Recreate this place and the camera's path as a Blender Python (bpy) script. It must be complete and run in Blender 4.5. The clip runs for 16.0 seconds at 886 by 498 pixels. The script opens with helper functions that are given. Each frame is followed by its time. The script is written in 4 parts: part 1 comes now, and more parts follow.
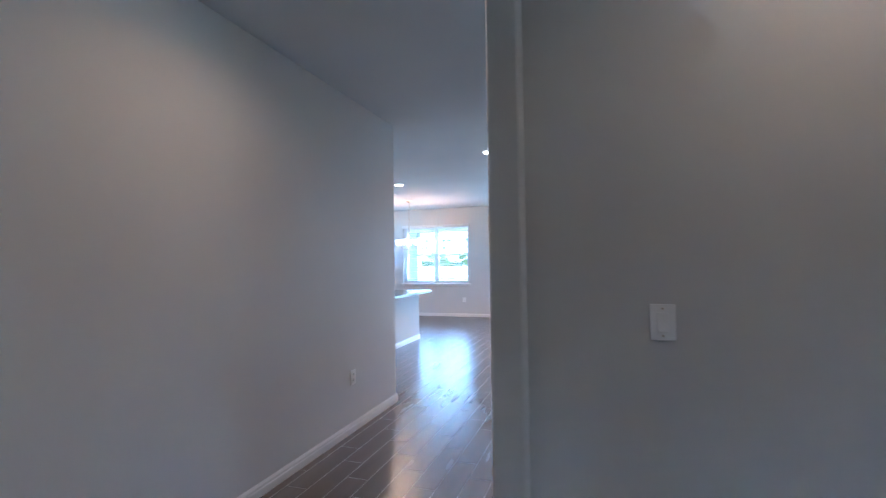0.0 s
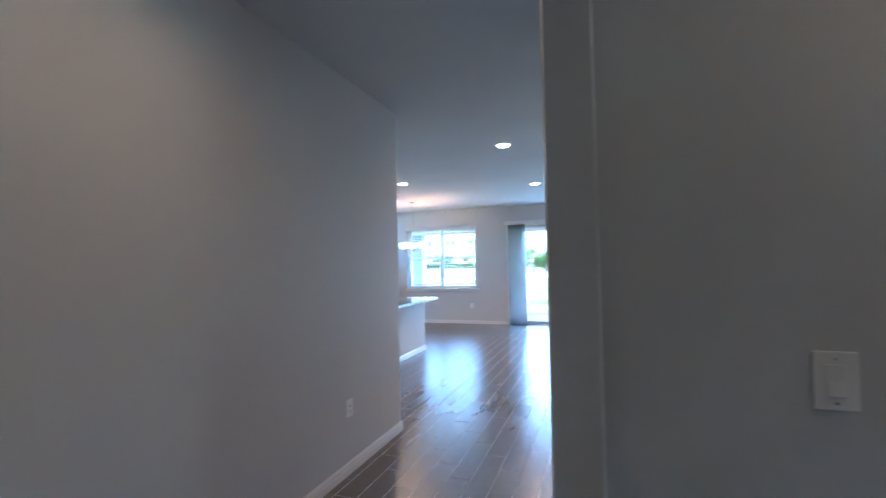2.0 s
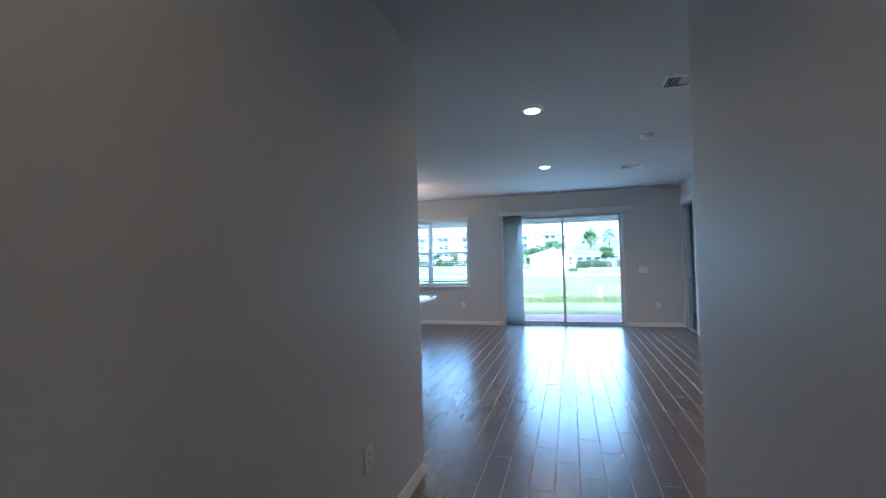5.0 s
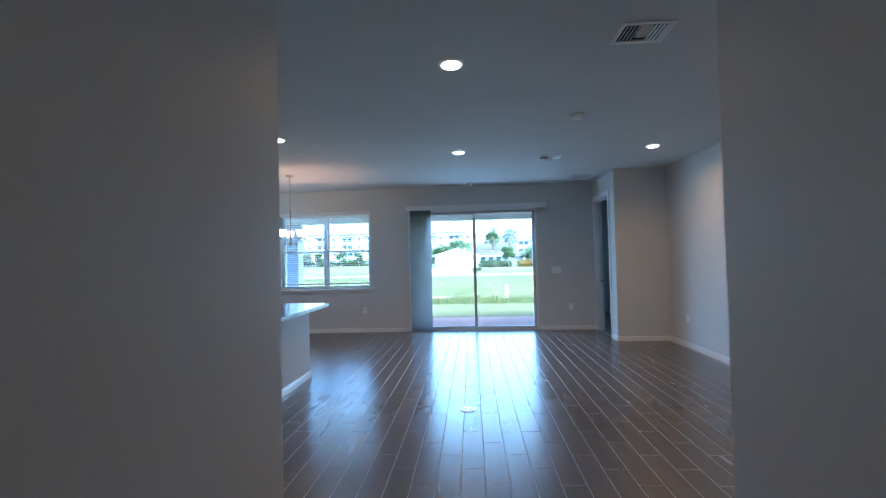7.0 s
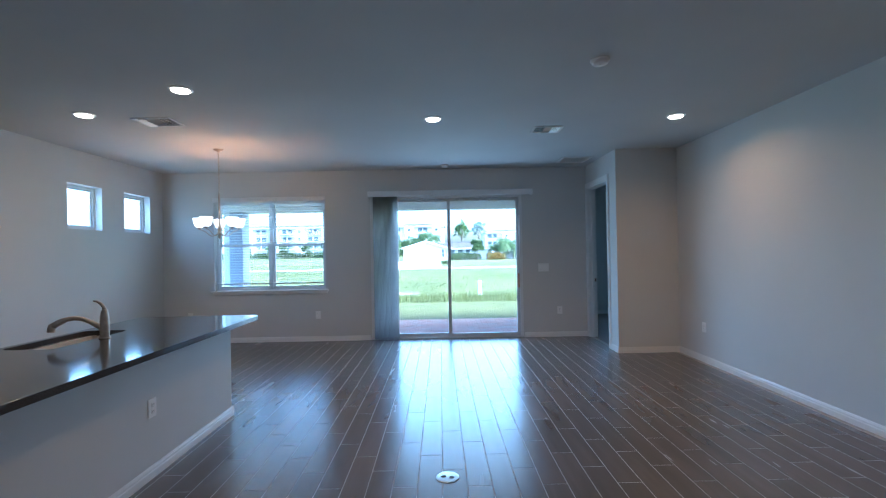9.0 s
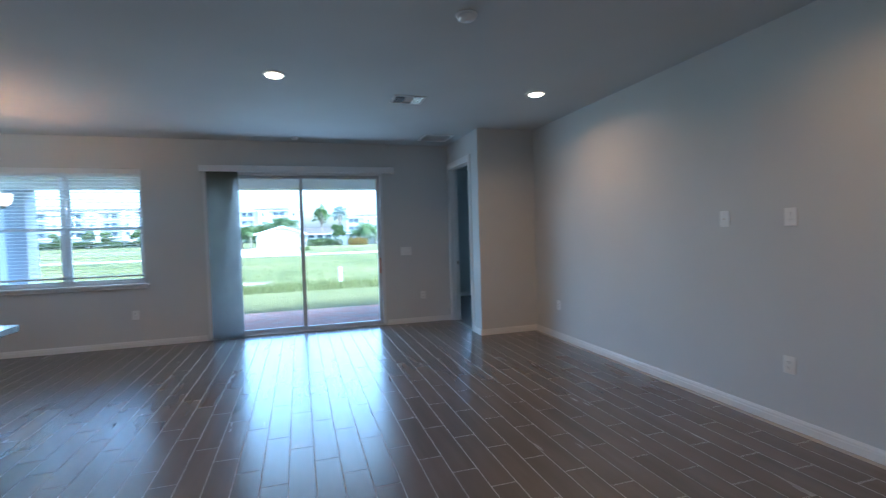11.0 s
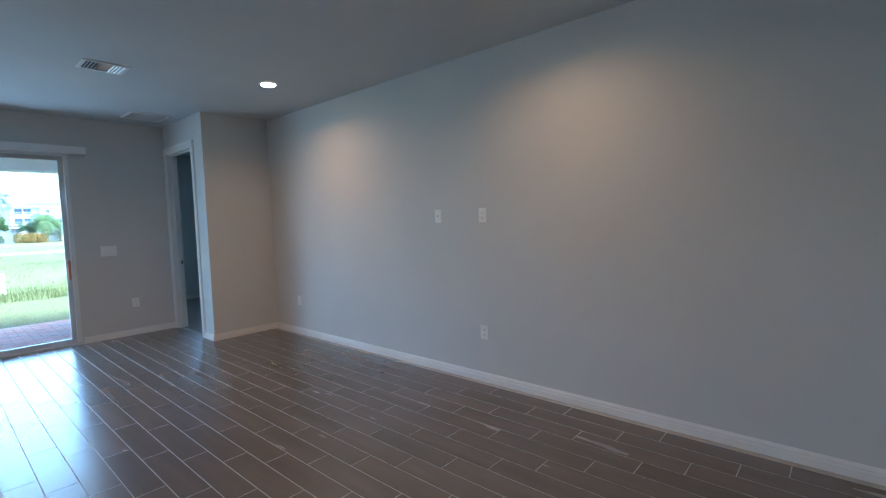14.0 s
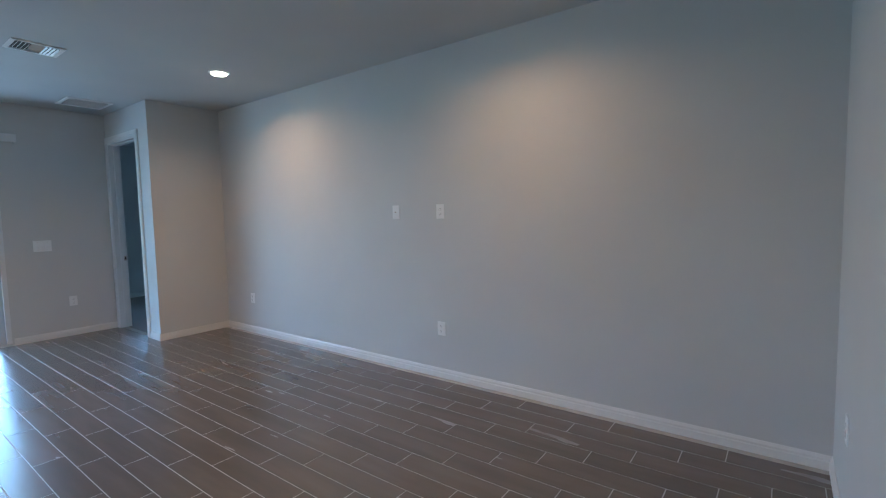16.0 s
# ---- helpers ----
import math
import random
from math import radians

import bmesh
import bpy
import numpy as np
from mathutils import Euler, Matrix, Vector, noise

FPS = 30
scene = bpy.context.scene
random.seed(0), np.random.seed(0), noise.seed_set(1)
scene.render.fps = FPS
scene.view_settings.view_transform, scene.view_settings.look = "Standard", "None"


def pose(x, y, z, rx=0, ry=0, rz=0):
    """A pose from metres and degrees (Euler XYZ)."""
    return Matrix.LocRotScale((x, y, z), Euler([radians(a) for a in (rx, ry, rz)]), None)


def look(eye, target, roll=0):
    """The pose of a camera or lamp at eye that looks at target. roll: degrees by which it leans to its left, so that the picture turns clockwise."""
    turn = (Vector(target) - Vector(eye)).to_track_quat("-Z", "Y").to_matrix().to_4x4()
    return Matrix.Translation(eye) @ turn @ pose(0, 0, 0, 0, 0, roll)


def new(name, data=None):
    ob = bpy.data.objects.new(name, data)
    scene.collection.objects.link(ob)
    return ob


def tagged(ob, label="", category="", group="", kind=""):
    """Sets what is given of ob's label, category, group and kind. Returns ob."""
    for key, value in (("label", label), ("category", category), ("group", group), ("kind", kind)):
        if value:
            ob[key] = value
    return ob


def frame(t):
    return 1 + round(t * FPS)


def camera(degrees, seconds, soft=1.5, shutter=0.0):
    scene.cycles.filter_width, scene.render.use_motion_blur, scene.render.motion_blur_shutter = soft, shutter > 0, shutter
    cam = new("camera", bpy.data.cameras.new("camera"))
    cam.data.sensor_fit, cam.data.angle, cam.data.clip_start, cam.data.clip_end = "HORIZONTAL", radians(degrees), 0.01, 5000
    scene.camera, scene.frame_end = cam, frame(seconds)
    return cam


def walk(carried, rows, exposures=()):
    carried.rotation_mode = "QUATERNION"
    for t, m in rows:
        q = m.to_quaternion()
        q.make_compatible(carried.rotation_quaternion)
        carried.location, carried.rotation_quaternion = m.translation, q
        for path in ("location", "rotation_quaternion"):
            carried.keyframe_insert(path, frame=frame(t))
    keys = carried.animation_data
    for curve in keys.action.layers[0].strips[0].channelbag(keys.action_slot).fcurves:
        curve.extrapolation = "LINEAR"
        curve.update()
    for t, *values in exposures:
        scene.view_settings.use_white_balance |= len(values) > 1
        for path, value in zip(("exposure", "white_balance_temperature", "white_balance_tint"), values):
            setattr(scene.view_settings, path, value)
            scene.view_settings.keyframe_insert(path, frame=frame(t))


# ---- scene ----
cam = camera(87.7, 16.0, soft=1.2, shutter=0.4)

PATH = [
    (0, (0.985, -1.551, 1.416), (0.342, 0.341, 1.474), -0.8),
    (0.5, (0.902, -1.381, 1.467), (0.153, 0.472, 1.529), -0.8),
    (1, (0.863, -1.161, 1.475), (0.3, 0.757, 1.541), -0.9),
    (1.5, (0.77, -1.083, 1.472), (0.303, 0.861, 1.542), -0.9),
    (2, (0.723, -0.984, 1.462), (0.066, 0.904, 1.53), -1.1),
    (2.5, (0.663, -0.984, 1.424), (-0.338, 0.746, 1.494), -0.9),
    (3, (0.561, -1.013, 1.448), (-0.54, 0.655, 1.512), -0.7),
    (3.5, (0.472, -0.978, 1.45), (-0.593, 0.714, 1.512), -0.8),
    (4, (0.305, -0.697, 1.393), (-0.643, 1.064, 1.454), -0.9),
    (4.5, (0.138, -0.445, 1.393), (-0.59, 1.417, 1.452), -1.2),
    (5, (-0.038, -0.179, 1.404), (-0.566, 1.749, 1.463), -1.4),
    (7.5, (-0.223, 1.211, 1.401), (-0.324, 3.208, 1.448), -1.2),
    (8, (-0.257, 1.575, 1.437), (-0.334, 3.573, 1.482), -1.1),
    (8.2, (-0.32, 1.769, 1.457), (-0.369, 3.768, 1.497), -1.1),
    (10.3, (-0.206, 2.634, 1.445), (0.011, 4.622, 1.405), -1.3),
    (10.5, (-0.183, 2.703, 1.437), (0.117, 4.679, 1.389), -1.4),
    (11, (-0.212, 2.791, 1.425), (0.381, 4.7, 1.357), -1.7),
    (11.5, (-0.307, 2.765, 1.439), (0.588, 4.552, 1.349), -2.2),
    (12, (-0.282, 2.744, 1.45), (0.866, 4.378, 1.345), -2.3),
    (12.5, (-0.222, 2.72, 1.452), (1.109, 4.208, 1.335), -2.2),
    (13, (-0.211, 2.712, 1.435), (1.207, 4.118, 1.314), -2.1),
    (13.5, (-0.207, 2.71, 1.441), (1.25, 4.074, 1.314), -1.9),
    (14, (-0.215, 2.726, 1.453), (1.28, 4.047, 1.319), -1.8),
    (14.5, (-0.21, 2.728, 1.439), (1.321, 4.007, 1.303), -1.7),
    (15, (-0.191, 2.713, 1.444), (1.371, 3.955, 1.304), -1.6),
    (15.5, (-0.19, 2.706, 1.409), (1.399, 3.912, 1.27), -1.4),
    (16, (-0.194, 2.703, 1.439), (1.407, 3.893, 1.291), -1.2),
]
EXPOSURES = [(0.0, 5.62, 4080, 3), (1.5, 5.4, 4100, 0), (2.5, 5.2, 4110, 0), (3.5, 4.88, 4150, -1), (5.0, 4.52, 4160, -2), (8.0, 4.2, 4135, -3), (10.3, 4.12, 4230, -3), (11.5, 4.04, 4350, -3), (13.0, 4.25, 4360, -4), (14.5, 4.44, 4310, -4), (16.0, 4.58, 4275, -4)]
walk(cam, [(t, look(eye, target, roll)) for t, eye, target, roll in PATH], EXPOSURES)
CAN_WATTS, BULB_WATTS, HALL_SHARE = 0.58, 0.22, 0.20

# ---------------------------------------------------------------- world, sun, exposure
world = bpy.data.worlds.new("sky")
scene.world = world
world.use_nodes = True
_wn = world.node_tree.nodes
_sky = _wn.new("ShaderNodeTexSky")
_sky.sky_type = "NISHITA"
_sky.sun_disc = False
_sky.sun_elevation = radians(52)
_sky.sun_rotation = radians(107)
_sky.air_density, _sky.dust_density, _sky.ozone_density = 1.0, 6.0, 0.8
world.node_tree.links.new(_sky.outputs[0], _wn["Background"].inputs[0])
_wn["Background"].inputs[1].default_value = 0.15

sun = new("sun", bpy.data.lights.new("sun", "SUN"))
sun.data.energy, sun.data.angle, sun.data.color = 0.55, radians(10), (1.0, 0.93, 0.82)
sun.matrix_world = look((10, -3, 13.4), (0, 0, 0))

H = 2.84  # ceiling height
WARM = (1.0, 0.46, 0.18)
CANS = [(-0.34, 4.27, 0.8), (-0.365, 7.06, 1.0), (2.185, 7.10, 1.0), (2.14, 4.28, 0.82), (-2.44, 6.10, 1.0), (-3.72, 6.73, 1.0),
        # Last one is unseen, added behind the start to brighten the hallway wall.
        (-0.21, 0.20, HALL_SHARE), (1.85, -0.30, 0.12), (-0.21, -2.2, 0.10)]
for cx, cy, share in CANS:
    lamp = new("can_light_source", bpy.data.lights.new("can_light_source", "AREA"))
    lamp.data.shape, lamp.data.size, lamp.data.energy, lamp.data.color = "DISK", 0.125, CAN_WATTS * share, WARM
    lamp.data.spread = radians(152)
    lamp.matrix_world = look((cx, cy, H - 0.012), (cx, cy, 0))

# Area lamps added at the openings to strengthen the daylight: (place, way it faces, width, height, watts)
for at, way, ww, wh, watts in (((-0.03, 10.19, 1.22), (0, -1, -0.25), 2.1, 2.2, 2.0), ((-3.16, 10.19, 1.62), (0, -1, -0.25), 1.7, 1.4, 0.6),
                               ((3.96, 12.81, 1.60), (0, -1, 0), 0.85, 1.4, 0.45), ((5.11, -1.29, 1.20), (-1, 0, 0), 0.20, 0.85, 0.035),
                               ((-5.13, 8.325, 2.12), (1, 0, -0.2), 0.50, 0.50, 0.20), ((-5.13, 9.365, 2.12), (1, 0, -0.2), 0.50, 0.50, 0.24)):
    lamp = new("window_daylight", bpy.data.lights.new("window_daylight", "AREA"))
    lamp.data.shape, lamp.data.size, lamp.data.size_y, lamp.data.energy, lamp.data.color = "RECTANGLE", ww, wh, watts, (0.82, 0.91, 1.0)
    lamp.matrix_world = look(at, Vector(at) + Vector(way))

# ---------------------------------------------------------------- materials


def material(name, color, rough=0.5, metal=0.0, spec=0.5):
    m = bpy.data.materials.new(name)
    m.use_nodes = True
    b = m.node_tree.nodes["Principled BSDF"]
    b.inputs["Base Color"].default_value = (*color, 1)
    b.inputs["Roughness"].default_value = rough
    b.inputs["Metallic"].default_value = metal
    b.inputs["Specular IOR Level"].default_value = spec
    return m


def node(m, kind, **inputs):
    n = m.node_tree.nodes.new(kind)
    for k, v in inputs.items():
        n.inputs[k.replace("_", " ")].default_value = v
    return n


def wire(m, a, b):
    m.node_tree.links.new(a, b)


def position(m, scale=(1, 1, 1)):
    g = node(m, "ShaderNodeNewGeometry")
    mp = node(m, "ShaderNodeMapping")
    mp.inputs["Scale"].default_value = scale
    wire(m, g.outputs["Position"], mp.inputs["Vector"])
    return mp.outputs["Vector"]


def noise_at(m, scale, detail=4.0, stretch=(1, 1, 1), rough=0.5):
    n = node(m, "ShaderNodeTexNoise", Scale=scale, Detail=detail, Roughness=rough)
    wire(m, position(m, stretch), n.inputs["Vector"])
    return n.outputs["Fac"]


def ramp(m, fac, stops):
    r = node(m, "ShaderNodeValToRGB")
    e = r.color_ramp.elements
    while len(e) < len(stops):
        e.new(0.5)
    for i, (p, c) in enumerate(stops):
        e[i].position, e[i].color = p, (*c, 1)
    wire(m, fac, r.inputs["Fac"])
    return r.outputs["Color"]


def principled(m):
    return m.node_tree.nodes["Principled BSDF"]


def bump(m, height, strength, distance=0.002):
    b = node(m, "ShaderNodeBump", Strength=strength, Distance=distance)
    wire(m, height, b.inputs["Height"])
    wire(m, b.outputs["Normal"], principled(m).inputs["Normal"])


def varied(name, c1, c2, rough, scale, fine=0, fine_strength=0.2, metal=0.0, stretch=(1, 1, 1), distance=0.002):
    """A surface with broad mottling between two colours and, where fine is given, a fine relief."""
    m = material(name, c1, rough, metal)
    wire(m, ramp(m, noise_at(m, scale, 5, stretch), [(0.3, c1), (0.7, c2)]), principled(m).inputs["Base Color"])
    if fine:
        bump(m, noise_at(m, fine, 3), fine_strength, distance)
    return m


PAINT = varied("greige wall paint", (0.630, 0.630, 0.610), (0.660, 0.660, 0.640), 0.55, 1.3, 130, 0.25, distance=0.0015)
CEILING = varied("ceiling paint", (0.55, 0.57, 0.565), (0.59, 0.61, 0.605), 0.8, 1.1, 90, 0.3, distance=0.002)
TRIM = varied("white trim paint", (0.78, 0.77, 0.74), (0.82, 0.81, 0.79), 0.3, 3, 60, 0.06)
PLASTIC = varied("white plastic", (0.87, 0.87, 0.85), (0.91, 0.91, 0.89), 0.32, 8)
VINYL = varied("white vinyl", (0.75, 0.76, 0.76), (0.80, 0.80, 0.80), 0.4, 5)
VANE = varied("grey vinyl vane", (0.27, 0.275, 0.28), (0.32, 0.325, 0.33), 0.45, 4, 200, 0.1)
SLAT = varied("white blind slat", (0.74, 0.75, 0.75), (0.80, 0.80, 0.80), 0.4, 6)
DARK = material("dark slot", (0.02, 0.02, 0.02), 0.6)
ALU = varied("grey aluminium frame", (0.52, 0.53, 0.54), (0.58, 0.59, 0.60), 0.42, 6, metal=0.1)
NICKEL = varied("brushed nickel", (0.46, 0.38, 0.30), (0.56, 0.47, 0.38), 0.28, 30, 400, 0.1, metal=1.0)
STEEL = varied("stainless steel", (0.45, 0.44, 0.42), (0.55, 0.54, 0.52), 0.25, 20, 300, 0.1, metal=1.0)
COUNTER = varied("dark quartz", (0.030, 0.030, 0.032), (0.075, 0.073, 0.071), 0.10, 260)
WOODHANDLE = varied("wood door pull", (0.36, 0.13, 0.05), (0.45, 0.18, 0.07), 0.4, 40, stretch=(1, 1, 0.1))
CARPET = varied("grey carpet", (0.20, 0.19, 0.18), (0.27, 0.26, 0.25), 0.95, 60, 300, 0.6)
GROUT = varied("tile grout", (0.40, 0.385, 0.36), (0.48, 0.465, 0.44), 0.9, 9, 300, 0.2)
STUCCO = varied("pale stucco", (0.74, 0.74, 0.73), (0.80, 0.80, 0.79), 0.8, 2, 60, 0.5)
# Darker copy of STUCCO: shade on the patio column is put into its colour.
SHADESTUCCO = varied("stucco darkened for shade", (0.34, 0.37, 0.41), (0.40, 0.43, 0.47), 0.8, 2, 60, 0.5)
ROOF = varied("grey roof shingle", (0.042, 0.036, 0.037), (0.058, 0.051, 0.051), 0.8, 3, 20, 0.5, distance=0.02)
HOUSEWALL = varied("white house wall", (0.40, 0.40, 0.395), (0.46, 0.46, 0.455), 0.8, 0.6, 15, 0.3)
CONCRETE = varied("pale concrete", (0.33, 0.32, 0.30), (0.40, 0.39, 0.37), 0.85, 0.8, 30, 0.3)
LAWN = varied("mown lawn", (0.052, 0.058, 0.021), (0.086, 0.086, 0.034), 0.9, 1.3, 60, 0.9, stretch=(0.3, 1.8, 1), distance=0.02)
SOIL = varied("sandy soil edge", (0.12, 0.085, 0.06), (0.20, 0.15, 0.10), 0.95, 9, 50, 0.5, distance=0.01)
SAND = varied("pale sand", (0.12, 0.115, 0.075), (0.18, 0.17, 0.12), 0.95, 1.5, 40, 0.4)
BARK = varied("palm bark", (0.20, 0.17, 0.13), (0.30, 0.26, 0.21), 0.9, 4, 20, 0.5, distance=0.02)
SCREEN = material("thermostat screen", (0.30, 0.34, 0.36), 0.12)
PANE_SHADE_FAR = material("far window pane and balcony shade", (0.045, 0.060, 0.075), 0.45, spec=0.25)


def leaf_material(name, c1, c2):
    m = material(name, c1, 0.6, spec=0.2)
    g = node(m, "ShaderNodeNewGeometry")
    wire(m, ramp(m, g.outputs["Random Per Island"], [(0.0, c1), (1.0, c2)]), principled(m).inputs["Base Color"])
    through_leaf = node(m, "ShaderNodeBsdfTranslucent")
    through_leaf.inputs["Color"].default_value = (*c2, 1)
    mix = node(m, "ShaderNodeMixShader")
    mix.inputs[0].default_value = 0.4
    wire(m, principled(m).outputs[0], mix.inputs[1])
    wire(m, through_leaf.outputs[0], mix.inputs[2])
    wire(m, mix.outputs[0], m.node_tree.nodes["Material Output"].inputs["Surface"])
    return m


LEAF = leaf_material("broad leaves", (0.034, 0.060, 0.014), (0.075, 0.105, 0.030))
PALM = leaf_material("palm leaves", (0.038, 0.070, 0.020), (0.080, 0.118, 0.040))
SILVER = leaf_material("silvery palm leaves", (0.085, 0.120, 0.112), (0.150, 0.190, 0.175))
ORANGE = leaf_material("orange blossom and leaves", (0.34, 0.13, 0.02), (0.09, 0.12, 0.03))
BLADE = leaf_material("tall rough grass", (0.075, 0.095, 0.022), (0.130, 0.135, 0.050))


for _m in (GROUT, LAWN, SOIL, CONCRETE, HOUSEWALL, ROOF, BARK):
    principled(_m).inputs["Specular IOR Level"].default_value = 0.1


def field_material():
    """Field grass: patches of green and dry straw at several sizes."""
    m = material("field grass", (0.05, 0.06, 0.02), 0.95, spec=0.05)
    a, b = noise_at(m, 0.12, 6), noise_at(m, 2.5, 5, (1, 0.4, 1))
    mix = node(m, "ShaderNodeMix")
    mix.data_type = "FLOAT"
    mix.inputs[0].default_value = 0.45
    wire(m, a, mix.inputs[2])
    wire(m, b, mix.inputs[3])
    wire(m, ramp(m, mix.outputs[0], [(0.38, (0.038, 0.046, 0.016)), (0.5, (0.057, 0.062, 0.023)), (0.62, (0.088, 0.086, 0.038))]),
         principled(m).inputs["Base Color"])
    bump(m, noise_at(m, 30, 4), 0.8, 0.03)
    return m


FIELD = field_material()


def plank_material():
    """Wood-look porcelain: streaks along the plank, a tone of its own for each piece, a satin glaze."""
    m = material("wood-look porcelain plank", (0.15, 0.12, 0.1), 0.3)
    g, o = node(m, "ShaderNodeNewGeometry"), node(m, "ShaderNodeObjectInfo")
    add = node(m, "ShaderNodeMath")
    wire(m, g.outputs["Random Per Island"], add.inputs[0])
    wire(m, o.outputs["Random"], add.inputs[1])
    tone = node(m, "ShaderNodeMath")
    tone.operation = "FRACT"
    wire(m, add.outputs[0], tone.inputs[0])
    shift = node(m, "ShaderNodeCombineXYZ")
    far = node(m, "ShaderNodeMath")
    far.operation, far.inputs[1].default_value = "MULTIPLY", 37.0
    wire(m, tone.outputs[0], far.inputs[0])
    for k in range(3):
        wire(m, far.outputs[0], shift.inputs[k])
    move = node(m, "ShaderNodeVectorMath")
    wire(m, position(m, (1.0, 0.13, 1.0)), move.inputs[0])
    wire(m, shift.outputs[0], move.inputs[1])
    grain = node(m, "ShaderNodeTexNoise", Scale=30.0, Detail=4.0, Roughness=0.5, Distortion=0.2)
    broad = node(m, "ShaderNodeTexNoise", Scale=7.0, Detail=3.0, Distortion=0.4)
    for n in (grain, broad):
        wire(m, move.outputs[0], n.inputs["Vector"])
    mix = node(m, "ShaderNodeMix")
    mix.data_type = "FLOAT"
    mix.inputs[0].default_value = 0.85
    wire(m, grain.outputs["Fac"], mix.inputs[2])
    wire(m, broad.outputs["Fac"], mix.inputs[3])
    col = ramp(m, mix.outputs[0], [(0.25, (0.102, 0.087, 0.072)), (0.5, (0.131, 0.112, 0.093)), (0.75, (0.163, 0.140, 0.117))])
    hsv = node(m, "ShaderNodeHueSaturation")
    val = node(m, "ShaderNodeMapRange", To_Min=0.92, To_Max=1.08)
    wire(m, tone.outputs[0], val.inputs["Value"])
    wire(m, val.outputs[0], hsv.inputs["Value"])
    wire(m, col, hsv.inputs["Color"])
    p = principled(m)
    wire(m, hsv.outputs[0], p.inputs["Base Color"])
    rr = node(m, "ShaderNodeMapRange", To_Min=0.24, To_Max=0.29)
    wire(m, mix.outputs[0], rr.inputs["Value"])
    wire(m, rr.outputs[0], p.inputs["Roughness"])
    p.inputs["Specular IOR Level"].default_value = 0.95
    p.inputs["IOR"].default_value = 1.62
    bump(m, grain.outputs["Fac"], 0.012, 0.0004)
    return m


PLANK = plank_material()


def paver_material():
    m = material("clay paver", (0.3, 0.17, 0.13), 0.85)
    g, o = node(m, "ShaderNodeNewGeometry"), node(m, "ShaderNodeObjectInfo")
    add = node(m, "ShaderNodeMath")
    wire(m, g.outputs["Random Per Island"], add.inputs[0])
    wire(m, o.outputs["Random"], add.inputs[1])
    tone = node(m, "ShaderNodeMath")
    tone.operation = "FRACT"
    wire(m, add.outputs[0], tone.inputs[0])
    wire(m, ramp(m, tone.outputs[0], [(0.0, (0.24, 0.105, 0.070)), (0.5, (0.29, 0.145, 0.100)), (1.0, (0.23, 0.160, 0.125))]),
         principled(m).inputs["Base Color"])
    bump(m, noise_at(m, 90, 4), 0.5, 0.003)
    return m


PAVER = paver_material()


def glass_material():
    """A clear pane: lets light straight through, with the mirror gloss of glass on top."""
    m = bpy.data.materials.new("window glass")
    m.use_nodes = True
    t = m.node_tree
    t.nodes.remove(t.nodes["Principled BSDF"])
    clear = t.nodes.new("ShaderNodeBsdfTransparent")
    clear.inputs[0].default_value = (0.93, 0.93, 0.92, 1)
    gloss = t.nodes.new("ShaderNodeBsdfGlossy")
    gloss.inputs["Roughness"].default_value = 0.0
    rim = t.nodes.new("ShaderNodeLayerWeight")
    rim.inputs[0].default_value = 0.5
    steep = t.nodes.new("ShaderNodeMath")
    steep.operation, steep.inputs[1].default_value = "POWER", 4.5
    gain = t.nodes.new("ShaderNodeMath")
    gain.operation, gain.inputs[1].default_value, gain.inputs[2].default_value = "MULTIPLY_ADD", 0.85, 0.04
    mix = t.nodes.new("ShaderNodeMixShader")
    t.links.new(rim.outputs["Facing"], steep.inputs[0])
    t.links.new(steep.outputs[0], gain.inputs[0])
    t.links.new(gain.outputs[0], mix.inputs[0])
    t.links.new(clear.outputs[0], mix.inputs[1])
    t.links.new(gloss.outputs[0], mix.inputs[2])
    t.links.new(mix.outputs[0], t.nodes["Material Output"].inputs["Surface"])
    return m


GLASS = glass_material()


def glow(name, color, strength):
    m = material(name, color, 0.5)
    p = principled(m)
    p.inputs["Emission Color"].default_value = (*color, 1)
    p.inputs["Emission Strength"].default_value = strength
    return m


CAN_GLOW = glow("lit lamp diffuser", (1.0, 0.74, 0.46), 0.8)
SHADE_GLOW = glow("lit frosted glass shade", (1.0, 0.80, 0.60), 0.17)

# ---------------------------------------------------------------- shapes


def box(bm, x0, x1, y0, y1, z0, z1):
    v = [bm.verts.new((x, y, z)) for x in (x0, x1) for y in (y0, y1) for z in (z0, z1)]
    for f in ((0, 1, 3, 2), (4, 6, 7, 5), (0, 4, 5, 1), (2, 3, 7, 6), (0, 2, 6, 4), (1, 5, 7, 3)):
        bm.faces.new([v[i] for i in f])
    return bm


def slab(x0, x1, y0, y1, z0, z1, bevel=0.0, segments=1):
    bm = box(bmesh.new(), x0, x1, y0, y1, z0, z1)
    if bevel:
        bmesh.ops.bevel(bm, geom=bm.edges[:], offset=bevel, segments=segments, affect="EDGES", profile=0.5)
    return bm


def prism(points, z0, z1):
    bm = bmesh.new()
    low = [bm.verts.new((x, y, z0)) for x, y in points]
    high = [bm.verts.new((x, y, z1)) for x, y in points]
    n = len(points)
    bm.faces.new(low[::-1])
    bm.faces.new(high)
    for i in range(n):
        bm.faces.new((low[i], low[(i + 1) % n], high[(i + 1) % n], high[i]))
    bmesh.ops.recalc_face_normals(bm, faces=bm.faces)
    return bm


